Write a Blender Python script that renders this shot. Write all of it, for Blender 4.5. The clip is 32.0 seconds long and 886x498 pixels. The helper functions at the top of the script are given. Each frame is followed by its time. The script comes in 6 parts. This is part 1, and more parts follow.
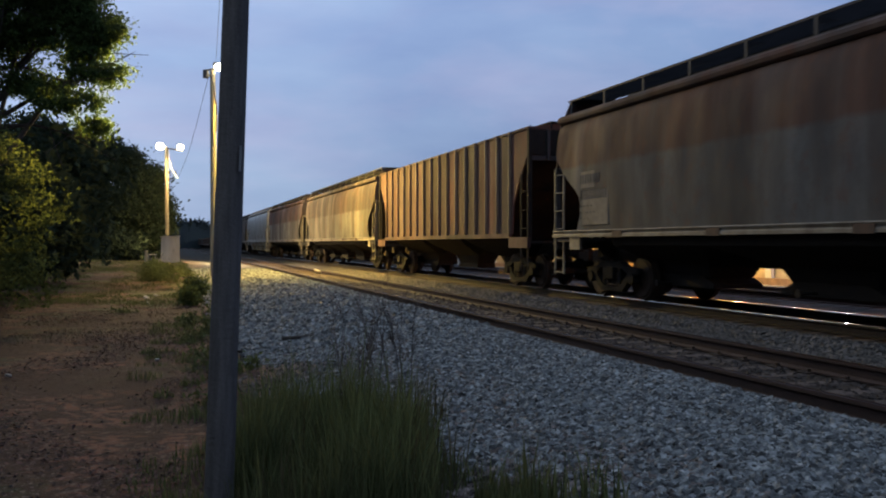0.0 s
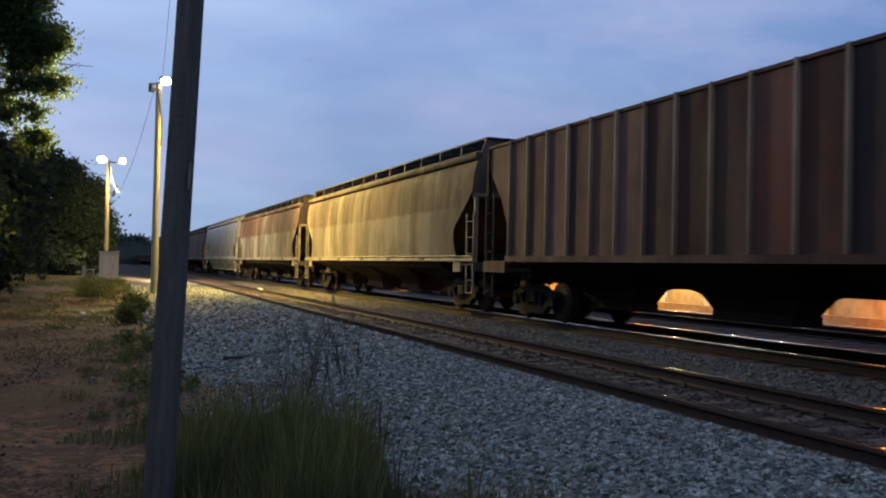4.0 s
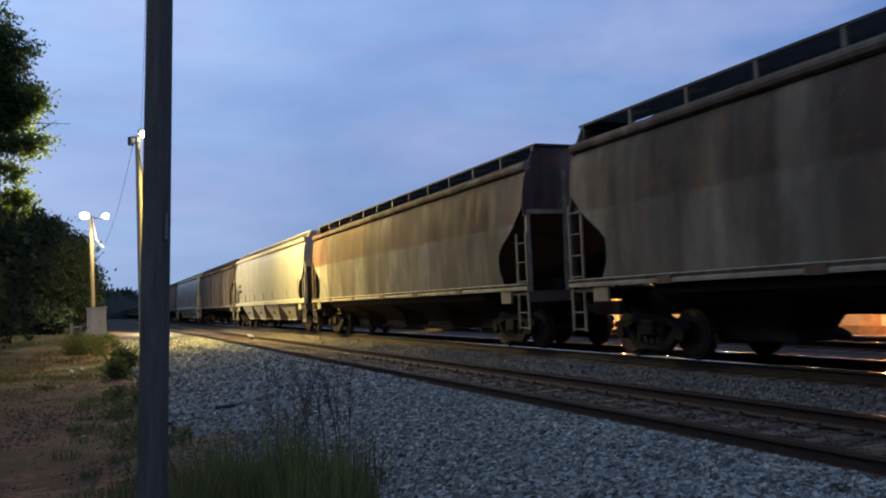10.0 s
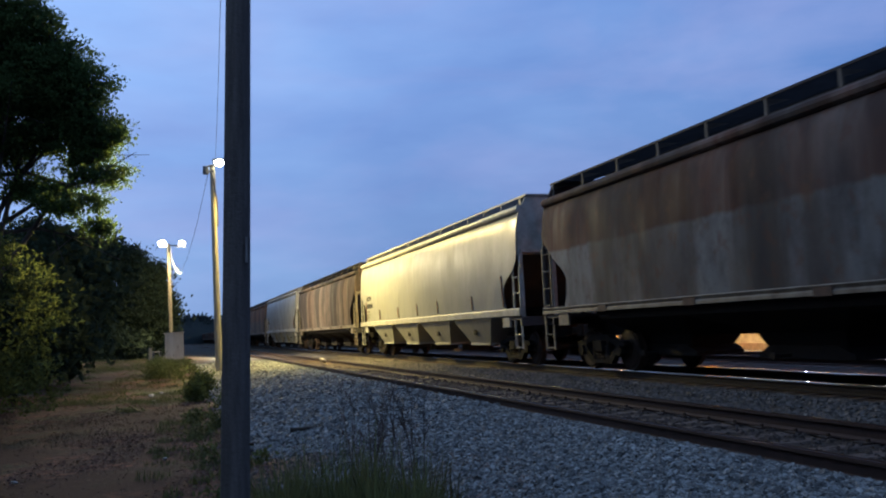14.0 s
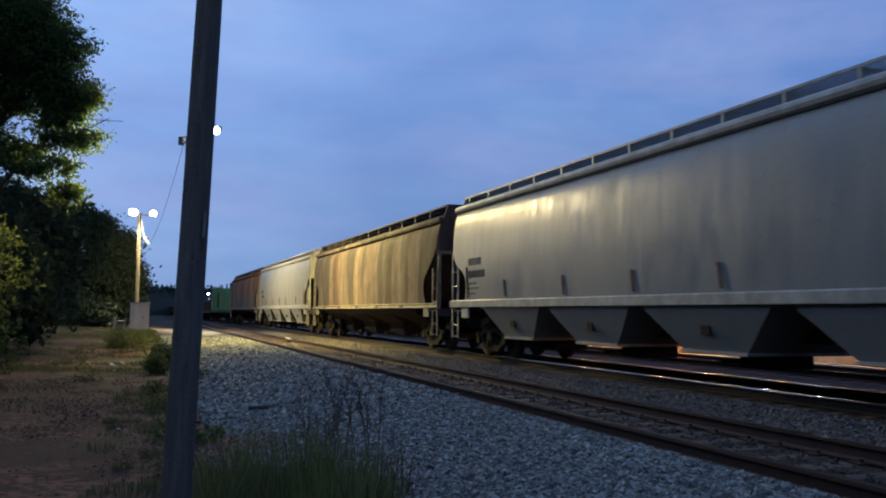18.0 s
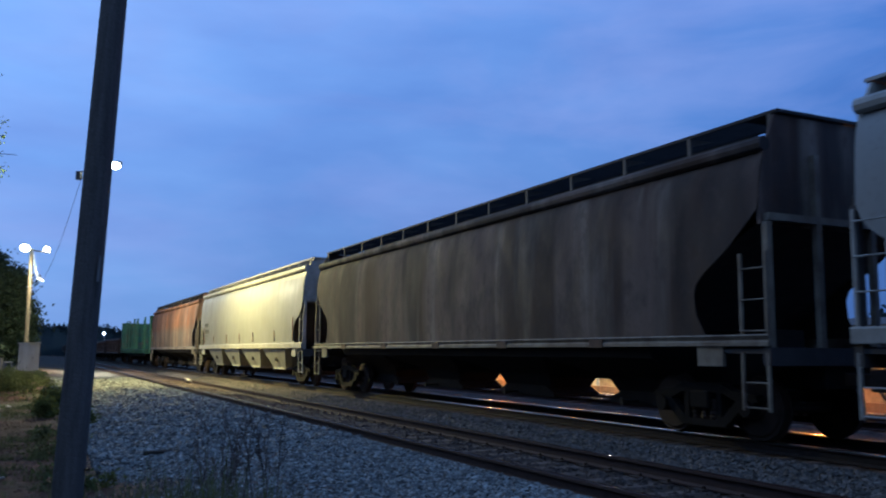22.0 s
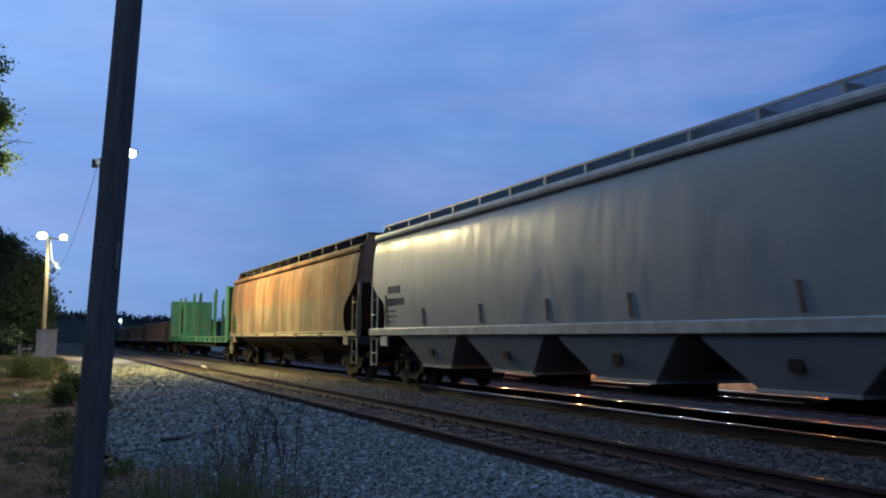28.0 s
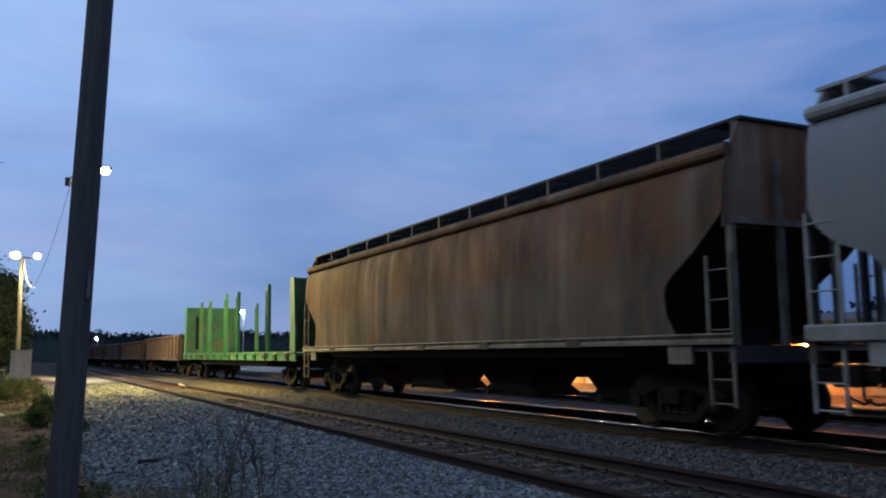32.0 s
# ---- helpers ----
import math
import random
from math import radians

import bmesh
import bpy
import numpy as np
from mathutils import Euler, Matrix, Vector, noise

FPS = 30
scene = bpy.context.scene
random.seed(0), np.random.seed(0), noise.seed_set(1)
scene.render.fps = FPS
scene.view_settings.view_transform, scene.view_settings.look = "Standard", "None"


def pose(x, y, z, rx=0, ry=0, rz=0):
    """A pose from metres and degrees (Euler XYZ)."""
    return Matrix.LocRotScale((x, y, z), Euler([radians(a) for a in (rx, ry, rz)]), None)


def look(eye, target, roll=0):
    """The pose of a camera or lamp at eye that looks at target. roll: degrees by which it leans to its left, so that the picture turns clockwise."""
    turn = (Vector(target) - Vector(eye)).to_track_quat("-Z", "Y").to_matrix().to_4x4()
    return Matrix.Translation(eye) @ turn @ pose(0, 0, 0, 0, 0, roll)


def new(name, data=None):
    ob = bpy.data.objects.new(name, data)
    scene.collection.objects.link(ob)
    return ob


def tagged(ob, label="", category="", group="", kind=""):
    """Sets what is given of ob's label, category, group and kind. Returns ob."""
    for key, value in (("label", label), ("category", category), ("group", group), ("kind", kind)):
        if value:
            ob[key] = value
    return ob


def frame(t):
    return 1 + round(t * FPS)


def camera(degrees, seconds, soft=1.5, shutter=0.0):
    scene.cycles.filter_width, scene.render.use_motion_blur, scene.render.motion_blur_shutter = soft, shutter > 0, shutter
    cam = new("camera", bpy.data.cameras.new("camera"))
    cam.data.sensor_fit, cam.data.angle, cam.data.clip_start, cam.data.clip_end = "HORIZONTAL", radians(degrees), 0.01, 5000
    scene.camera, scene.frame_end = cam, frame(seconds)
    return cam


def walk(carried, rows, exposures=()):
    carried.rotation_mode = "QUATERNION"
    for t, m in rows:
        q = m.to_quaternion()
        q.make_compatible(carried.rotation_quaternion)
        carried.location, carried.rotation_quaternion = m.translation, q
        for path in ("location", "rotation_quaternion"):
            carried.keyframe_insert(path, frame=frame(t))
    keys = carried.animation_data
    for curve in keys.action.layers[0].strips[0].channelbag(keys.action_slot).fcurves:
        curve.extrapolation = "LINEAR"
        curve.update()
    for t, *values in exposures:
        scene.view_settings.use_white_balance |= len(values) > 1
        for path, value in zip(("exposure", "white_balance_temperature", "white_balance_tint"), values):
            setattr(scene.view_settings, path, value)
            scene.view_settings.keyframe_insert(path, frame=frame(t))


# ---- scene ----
cam = camera(54.64, 32.0, soft=2.0, shutter=0.5)
PATH = [
    (0.0, pose(-0.008, 0.041, 1.185, 89.66, -0.03, -17.92)),
    (0.5, pose(-0.008, 0.033, 1.190, 89.41, -0.37, -18.26)),
    (1.0, pose(-0.015, 0.027, 1.239, 89.21, -0.09, -19.14)),
    (1.5, pose(-0.023, 0.028, 1.195, 89.20, -0.43, -19.46)),
    (2.0, pose(-0.023, 0.023, 1.189, 89.58, -0.34, -19.56)),
    (2.5, pose(-0.028, 0.036, 1.184, 90.55, -1.20, -20.05)),
    (3.0, pose(-0.034, 0.041, 1.186, 91.00, -1.39, -20.65)),
    (3.5, pose(-0.035, 0.047, 1.192, 90.98, -1.37, -21.05)),
    (5.5, pose(-0.023, 0.041, 1.174, 91.93, -0.80, -23.18)),
    (6.0, pose(-0.017, 0.038, 1.141, 91.63, -0.40, -23.08)),
    (6.5, pose(-0.022, 0.029, 1.154, 91.64, -0.16, -22.91)),
    (7.0, pose(-0.030, 0.026, 1.154, 91.51, 0.14, -22.51)),
    (7.5, pose(-0.030, 0.025, 1.170, 91.97, 0.66, -22.59)),
    (8.0, pose(-0.021, 0.021, 1.174, 92.88, 1.19, -22.87)),
    (8.5, pose(-0.020, 0.021, 1.182, 93.36, 1.72, -23.01)),
    (9.0, pose(-0.019, 0.028, 1.170, 93.51, 2.00, -22.82)),
    (9.5, pose(-0.013, 0.031, 1.176, 93.36, 1.88, -22.40)),
    (10.0, pose(0.001, 0.017, 1.188, 93.45, 2.37, -22.23)),
    (10.5, pose(0.024, 0.008, 1.193, 93.25, 2.13, -21.76)),
    (11.0, pose(-0.009, 0.019, 1.173, 92.33, 2.07, -20.47)),
    (11.5, pose(-0.011, 0.012, 1.170, 92.70, 2.71, -19.86)),
    (12.0, pose(-0.028, 0.012, 1.171, 93.31, 2.43, -19.44)),
    (12.5, pose(-0.030, 0.004, 1.165, 93.54, 1.06, -19.46)),
    (13.0, pose(-0.041, 0.014, 1.159, 93.83, 0.78, -19.12)),
    (13.5, pose(-0.044, 0.035, 1.169, 94.25, 2.13, -17.99)),
    (14.0, pose(-0.035, 0.039, 1.175, 95.16, 2.95, -17.64)),
    (14.5, pose(-0.036, 0.049, 1.179, 95.53, 1.63, -18.01)),
    (16.5, pose(-0.003, 0.088, 1.185, 93.04, 1.15, -18.53)),
    (17.0, pose(-0.002, 0.080, 1.186, 93.19, 0.66, -19.67)),
    (17.5, pose(-0.005, 0.065, 1.189, 93.69, 0.02, -20.05)),
    (18.0, pose(0.048, 0.063, 1.187, 94.27, -0.52, -19.65)),
    (18.5, pose(0.027, 0.048, 1.208, 94.33, 0.10, -19.29)),
    (19.0, pose(0.046, 0.034, 1.223, 94.35, 0.25, -18.76)),
    (19.5, pose(0.008, 0.030, 1.207, 94.82, 0.52, -18.68)),
    (20.0, pose(0.024, 0.023, 1.195, 94.78, 1.52, -19.21)),
    (20.5, pose(0.007, -0.024, 1.204, 95.35, 0.83, -20.32)),
    (21.0, pose(0.033, -0.085, 1.221, 95.42, 0.02, -22.31)),
    (21.5, pose(0.043, -0.114, 1.225, 95.72, 0.64, -23.42)),
    (22.0, pose(0.048, -0.095, 1.213, 96.93, -0.41, -25.83)),
    (22.5, pose(0.054, -0.085, 1.221, 96.47, -0.62, -26.76)),
    (23.0, pose(0.046, -0.076, 1.212, 96.06, -0.84, -25.66)),
    (23.5, pose(0.049, -0.065, 1.211, 96.27, -0.79, -25.69)),
    (24.0, pose(0.044, -0.055, 1.217, 96.10, -0.27, -26.33)),
    (24.5, pose(0.048, -0.039, 1.211, 95.93, -0.20, -26.55)),
    (25.0, pose(0.052, -0.032, 1.208, 95.91, -0.61, -26.33)),
    (25.5, pose(0.048, -0.019, 1.211, 95.88, -0.64, -25.82)),
    (27.5, pose(0.051, -0.012, 1.201, 95.90, -0.87, -25.02)),
    (28.0, pose(0.043, -0.017, 1.212, 96.12, -0.54, -24.91)),
    (28.5, pose(0.050, -0.027, 1.217, 96.12, -0.14, -25.04)),
    (29.0, pose(0.043, -0.035, 1.227, 95.88, -0.06, -25.08)),
    (29.5, pose(0.055, -0.041, 1.218, 95.78, -0.17, -24.75)),
    (30.0, pose(0.054, -0.050, 1.217, 95.78, 0.11, -24.81)),
    (30.5, pose(0.052, -0.071, 1.223, 95.86, 0.25, -25.30)),
    (31.0, pose(0.049, -0.073, 1.205, 96.35, 0.22, -26.10)),
    (31.5, pose(0.061, -0.070, 1.242, 96.72, 0.79, -26.12)),
    (32.0, pose(0.055, -0.076, 1.269, 96.87, 0.60, -26.23)),
]
walk(cam, PATH, exposures=[(0, 0.4, 7150, 10), (3, 0.4, 6950, 10), (9, 0.35, 6400, 10), (12, 0.28, 6100, 10), (14, 0.15, 5600, 10), (17, 0.08, 5550, 10), (20, 0.05, 5750, 10), (21, 0.05, 5400, 9), (22, 0.0, 4850, 9), (23, 0.0, 5050, 8), (24, -0.06, 4800, 8), (28, 0.03, 5250, 8), (30, 0.1, 5750, 8), (32, 0.17, 5950, 8)])


# ---- world and light ----
def node(tree, kind, x=0, y=0, **inputs):
    n = tree.nodes.new(kind)
    n.location = (x, y)
    for key, value in inputs.items():
        n.inputs[key.replace("_", " ")].default_value = value
    return n


def make_world():
    """Dusk sky: pale violet low down, deeper blue overhead, soft broken cloud."""
    world = bpy.data.worlds.new("dusk_sky")
    scene.world = world
    world.use_nodes = True
    t = world.node_tree
    t.nodes.clear()
    out = node(t, "ShaderNodeOutputWorld")
    bg = node(t, "ShaderNodeBackground")
    bg.inputs["Strength"].default_value = SKY_STRENGTH
    co = node(t, "ShaderNodeTexCoord")
    sep = node(t, "ShaderNodeSeparateXYZ")
    t.links.new(co.outputs["Generated"], sep.inputs[0])
    ramp = node(t, "ShaderNodeValToRGB")
    e = ramp.color_ramp.elements
    e[0].position, e[0].color = 0.0, (0.100, 0.155, 0.300, 1)
    e[1].position, e[1].color = 1.0, (0.150, 0.260, 0.520, 1)
    for pos, col in ((0.09, (0.100, 0.168, 0.342, 1)), (0.24, (0.117, 0.206, 0.440, 1)), (0.42, (0.134, 0.240, 0.520, 1))):
        k = e.new(pos)
        k.color = col
    t.links.new(sep.outputs["Z"], ramp.inputs[0])
    # afterglow: paler to the west, on the trees' side
    glow = node(t, "ShaderNodeMapRange")
    glow.inputs["From Min"].default_value, glow.inputs["From Max"].default_value = 0.75, -0.45
    t.links.new(sep.outputs["X"], glow.inputs[0])
    pale = node(t, "ShaderNodeMixRGB")
    pale.inputs[2].default_value = (0.560, 0.750, 1.040, 1)
    low = node(t, "ShaderNodeMapRange")
    low.inputs["From Max"].default_value, low.inputs["To Min"].default_value = 0.28, 0.55
    t.links.new(sep.outputs["Z"], low.inputs[0])
    west = node(t, "ShaderNodeMath")
    west.operation = "MULTIPLY"
    t.links.new(glow.outputs[0], west.inputs[0])
    t.links.new(low.outputs[0], west.inputs[1])
    t.links.new(west.outputs[0], pale.inputs[0])
    t.links.new(ramp.outputs[0], pale.inputs[1])
    # cloud sheets stretched towards the horizon
    mapping = node(t, "ShaderNodeMapping")
    mapping.inputs["Scale"].default_value = (1.5, 1.5, 5.0)
    t.links.new(co.outputs["Generated"], mapping.inputs[0])
    n1 = node(t, "ShaderNodeTexNoise", Scale=2.3, Detail=7.0, Roughness=0.55, Distortion=0.4)
    t.links.new(mapping.outputs[0], n1.inputs["Vector"])
    r1 = node(t, "ShaderNodeValToRGB")
    r1.color_ramp.elements[0].position, r1.color_ramp.elements[1].position = 0.44, 0.80
    t.links.new(n1.outputs[0], r1.inputs[0])
    mix = node(t, "ShaderNodeMixRGB")
    mix.inputs[2].default_value = (0.420, 0.425, 0.640, 1)
    fac = node(t, "ShaderNodeMath")
    fac.operation = "MULTIPLY"
    fac.inputs[1].default_value = 0.55
    t.links.new(r1.outputs[0], fac.inputs[0])
    t.links.new(fac.outputs[0], mix.inputs[0])
    t.links.new(pale.outputs[0], mix.inputs[1])
    n2 = node(t, "ShaderNodeTexNoise", Scale=1.5, Detail=6.0, Roughness=0.5)
    t.links.new(mapping.outputs[0], n2.inputs["Vector"])
    r2 = node(t, "ShaderNodeValToRGB")
    r2.color_ramp.elements[0].position, r2.color_ramp.elements[1].position = 0.36, 0.74
    t.links.new(n2.outputs[0], r2.inputs[0])
    mix2 = node(t, "ShaderNodeMixRGB")
    mix2.blend_type = "MULTIPLY"
    mix2.inputs[2].default_value = (0.52, 0.58, 0.74, 1)
    f2 = node(t, "ShaderNodeMath")
    f2.operation = "MULTIPLY"
    f2.inputs[1].default_value = 0.9
    t.links.new(r2.outputs[0], f2.inputs[0])
    t.links.new(f2.outputs[0], mix2.inputs[0])
    t.links.new(mix.outputs[0], mix2.inputs[1])
    t.links.new(mix2.outputs[0], bg.inputs["Color"])
    t.links.new(bg.outputs[0], out.inputs[0])


def lamp(name, kind, m, watts, colour, radius=0.15, cone=None):
    data = bpy.data.lights.new(name, kind)
    data.energy, data.color, data.shadow_soft_size = watts, colour, radius
    if cone:
        data.spot_size, data.spot_blend = radians(cone), 0.6
    ob = new(name, data)
    ob.matrix_world = m
    return ob


SKY_STRENGTH = 1.0
YELLOW, WARM, SODIUM, COOL = (1.0, 0.70, 0.18), (1.0, 0.74, 0.32), (1.0, 0.31, 0.04), (0.92, 0.95, 1.0)
make_world()
# flood lamp on the tall pole, aimed across the tracks
beam = lamp("floodlight_beam", "SPOT", look((3.15, 38.3, 8.95), (8.8, 38.8, 2.2)), 33000, YELLOW, 0.25, 165)
beam.data.spot_blend = 1.0
side_beam = lamp("floodlight_side_beam", "SPOT", look((2.30, 37.7, 8.75), (-1.3, 24.0, 5.3)), 100000, YELLOW, 0.22, 16)
side_beam.data.spot_blend = 1.0
lamp("floodlight_glow", "SPOT", look((2.38, 38.0, 8.78), (-3.0, 15.5, 0.3)), 7000, WARM, 0.2, 78)
lamp("pole_light_glow", "SPOT", look((-0.33, 55.2, 6.95), (1.5, 53.7, 2.0)), 3600, WARM, 0.25, 165)
lamp("pole_light_glow", "SPOT", look((0.86, 55.2, 6.90), (8.0, 60.0, 2.0)), 11000, WARM, 0.2, 165)
# wall lamps of the depot across the tracks, lit by their own bulbs: distance along the wall, tint
WALL = 22.6
WALL_LAMPS = [(53.8, COOL), (39.4, SODIUM), (32.6, SODIUM), (29.4, WARM), (25.9, COOL), (23.4, COOL), (18.9, SODIUM), (13.0, SODIUM)]


# ---- materials ----
def surface(name, colour, rough=0.7, metal=0.0, second=None, scale=3.0, contrast=(0.35, 0.65), grain=0.0, bump=0.0, bump_scale=40.0,
            spec=0.5, stretch=(1, 1, 1), third=None, third_scale=0.7, third_range=(0.55, 0.7), vary=0.0, rough_vary=0.0, loose=False):
    """A two-scale procedural surface: base colour, a second tone in patches, a third in larger stains, fine relief."""
    m = bpy.data.materials.new(name)
    m.use_nodes = True
    t = m.node_tree
    b = t.nodes["Principled BSDF"]
    b.inputs["Roughness"].default_value, b.inputs["Metallic"].default_value = rough, metal
    b.inputs["Specular IOR Level"].default_value = spec
    co = node(t, "ShaderNodeTexCoord")
    mp = node(t, "ShaderNodeMapping")
    mp.inputs["Scale"].default_value = stretch
    t.links.new(co.outputs["Object"], mp.inputs[0])
    rgb = node(t, "ShaderNodeRGB")
    rgb.outputs[0].default_value = (*colour, 1)
    last = rgb.outputs[0]
    for col, sc, (lo, hi), det in ((second, scale, contrast, 5.0), (third, third_scale, third_range, 6.0)):
        if col is None:
            continue
        n = node(t, "ShaderNodeTexNoise", Scale=sc, Detail=det, Roughness=0.6)
        t.links.new(mp.outputs[0], n.inputs["Vector"])
        r = node(t, "ShaderNodeValToRGB")
        r.color_ramp.elements[0].position, r.color_ramp.elements[1].position = lo, hi
        t.links.new(n.outputs[0], r.inputs[0])
        mx = node(t, "ShaderNodeMixRGB")
        mx.inputs[2].default_value = (*col, 1)
        t.links.new(r.outputs[0], mx.inputs[0])
        t.links.new(last, mx.inputs[1])
        last = mx.outputs[0]
    if vary:
        for kind, socket in (("ShaderNodeObjectInfo", "Random"), ("ShaderNodeNewGeometry", "Random Per Island"))[1 if loose else 0:]:
            info = node(t, kind)
            mr = node(t, "ShaderNodeMapRange")
            mr.inputs["To Min"].default_value, mr.inputs["To Max"].default_value = 1 - vary, 1 + vary
            t.links.new(info.outputs[socket], mr.inputs[0])
            hs = node(t, "ShaderNodeHueSaturation")
            t.links.new(mr.outputs[0], hs.inputs["Value"])
            t.links.new(last, hs.inputs["Color"])
            last = hs.outputs[0]
    if grain:
        n = node(t, "ShaderNodeTexNoise", Scale=bump_scale * 1.7, Detail=3.0)
        t.links.new(co.outputs["Object"], n.inputs["Vector"])
        mr = node(t, "ShaderNodeMapRange")
        mr.inputs["To Min"].default_value, mr.inputs["To Max"].default_value = 1 - grain, 1 + grain
        t.links.new(n.outputs[0], mr.inputs[0])
        hs = node(t, "ShaderNodeHueSaturation")
        t.links.new(mr.outputs[0], hs.inputs["Value"])
        t.links.new(last, hs.inputs["Color"])
        last = hs.outputs[0]
    t.links.new(last, b.inputs["Base Color"])
    if rough_vary:
        n = node(t, "ShaderNodeTexNoise", Scale=2.5, Detail=4.0)
        t.links.new(mp.outputs[0], n.inputs["Vector"])
        mr = node(t, "ShaderNodeMapRange")
        mr.inputs["To Min"].default_value, mr.inputs["To Max"].default_value = rough - rough_vary, rough + rough_vary
        t.links.new(n.outputs[0], mr.inputs[0])
        t.links.new(mr.outputs[0], b.inputs["Roughness"])
    if bump:
        n = node(t, "ShaderNodeTexNoise", Scale=bump_scale, Detail=4.0, Roughness=0.6)
        t.links.new(co.outputs["Object"], n.inputs["Vector"])
        bp = node(t, "ShaderNodeBump", Strength=bump, Distance=0.02)
        t.links.new(n.outputs[0], bp.inputs["Height"])
        t.links.new(bp.outputs[0], b.inputs["Normal"])
    return m


def glowing(name, colour, strength):
    m = bpy.data.materials.new(name)
    m.use_nodes = True
    b = m.node_tree.nodes["Principled BSDF"]
    b.inputs["Base Color"].default_value = (*colour, 1)
    b.inputs["Emission Color"].default_value = (*colour, 1)
    b.inputs["Emission Strength"].default_value = strength
    return m


def car_paint(name, low, high, band=(2.55, 2.75), rust=(0.13, 0.055, 0.025), rust_amount=0.5, streak=0.5, rough=0.78, spec=0.18, dents=0.10, soot=0.35, blotch=0.75, panel=0.6, dust=(0.28, 0.24, 0.19), vary=0.0):
    """Weathered side paint: a lower and an upper tone split at a height, rust blooms, rain streaks and soot running down the sheets, dented."""
    m = bpy.data.materials.new(name)
    m.use_nodes = True
    t = m.node_tree
    b = t.nodes["Principled BSDF"]
    b.inputs["Specular IOR Level"].default_value = spec
    co = node(t, "ShaderNodeTexCoord")
    sep = node(t, "ShaderNodeSeparateXYZ")
    t.links.new(co.outputs["Object"], sep.inputs[0])
    info = node(t, "ShaderNodeObjectInfo")
    shift = node(t, "ShaderNodeMath")
    shift.operation = "MULTIPLY"
    shift.inputs[1].default_value = 90.0
    t.links.new(info.outputs["Random"], shift.inputs[0])
    own = node(t, "ShaderNodeVectorMath")
    t.links.new(co.outputs["Object"], own.inputs[0])
    t.links.new(shift.outputs[0], own.inputs[1])

    def noise_at(stretch, scale, detail, lo, hi, rough_n=0.6):
        mp = node(t, "ShaderNodeMapping")
        mp.inputs["Scale"].default_value = stretch
        t.links.new(own.outputs[0], mp.inputs[0])
        n = node(t, "ShaderNodeTexNoise", Scale=scale, Detail=detail, Roughness=rough_n)
        t.links.new(mp.outputs[0], n.inputs["Vector"])
        r = node(t, "ShaderNodeMapRange")
        r.inputs["From Min"].default_value, r.inputs["From Max"].default_value = lo, hi
        t.links.new(n.outputs[0], r.inputs[0])
        return r.outputs[0]

    def mixed(fac, a, col, amount=1.0, blend="MIX"):
        mx = node(t, "ShaderNodeMixRGB")
        mx.blend_type = blend
        mul = node(t, "ShaderNodeMath")
        mul.operation = "MULTIPLY"
        mul.inputs[1].default_value = amount
        t.links.new(fac, mul.inputs[0])
        t.links.new(mul.outputs[0], mx.inputs[0])
        t.links.new(a, mx.inputs[1])
        mx.inputs[2].default_value = (*col, 1)
        return mx.outputs[0]

    rgb = node(t, "ShaderNodeRGB")
    rgb.outputs[0].default_value = (*low, 1)
    edge = node(t, "ShaderNodeMapRange")
    edge.inputs["From Min"].default_value, edge.inputs["From Max"].default_value = band
    wob = node(t, "ShaderNodeMath")
    wob.operation = "MULTIPLY_ADD"
    wob.inputs[1].default_value = 0.07
    t.links.new(noise_at((1, 1.6, 0.2), 1.5, 4.0, 0.3, 0.7), wob.inputs[0])
    t.links.new(sep.outputs["Z"], wob.inputs[2])
    t.links.new(wob.outputs[0], edge.inputs[0])
    last = mixed(edge.outputs[0], rgb.outputs[0], high, 0.92)
    last = mixed(noise_at((1, 0.55, 0.22), 1.1, 5.0, 0.48, 0.66), last, rust, rust_amount)
    last = mixed(noise_at((1, 2.2, 0.09), 1.5, 5.0, 0.48, 0.72), last, dust, streak * 0.55)
    last = mixed(noise_at((1, 0.42, 0.05), 1.25, 4.0, 0.47, 0.56, 0.5), last, (0.42, 0.38, 0.36), panel, "MULTIPLY")
    last = mixed(noise_at((1, 0.75, 0.06), 1.3, 4.0, 0.52, 0.62, 0.5), last, dust, panel * 0.45)
    last = mixed(noise_at((1, 1.1, 0.12), 1.9, 6.0, 0.50, 0.70), last, (0.028, 0.026, 0.027), soot)
    last = mixed(noise_at((1, 0.45, 0.10), 1.0, 5.0, 0.47, 0.58, 0.55), last, (0.016, 0.016, 0.018), blotch * 1.3)
    last = mixed(noise_at((1, 0.9, 0.6), 1.1, 7.0, 0.48, 0.62, 0.68), last, (0.026, 0.024, 0.025), blotch)
    last = mixed(noise_at((1, 1.3, 1.0), 3.1, 6.0, 0.54, 0.64, 0.65), last, rust, blotch * 0.8)
    last = mixed(noise_at((1, 1, 1), 14.0, 4.0, 0.56, 0.74), last, (0.05, 0.035, 0.03), 0.35)
    if vary:
        tone = node(t, "ShaderNodeMapRange")
        tone.inputs["To Min"].default_value, tone.inputs["To Max"].default_value = 1 - vary, 1 + vary
        t.links.new(info.outputs["Random"], tone.inputs[0])
        hs = node(t, "ShaderNodeHueSaturation")
        t.links.new(tone.outputs[0], hs.inputs["Value"])
        many = node(t, "ShaderNodeMath")
        many.operation = "MULTIPLY"
        many.inputs[1].default_value = 17.0
        t.links.new(info.outputs["Random"], many.inputs[0])
        part_of = node(t, "ShaderNodeMath")
        part_of.operation = "FRACT"
        t.links.new(many.outputs[0], part_of.inputs[0])
        rich = node(t, "ShaderNodeMapRange")
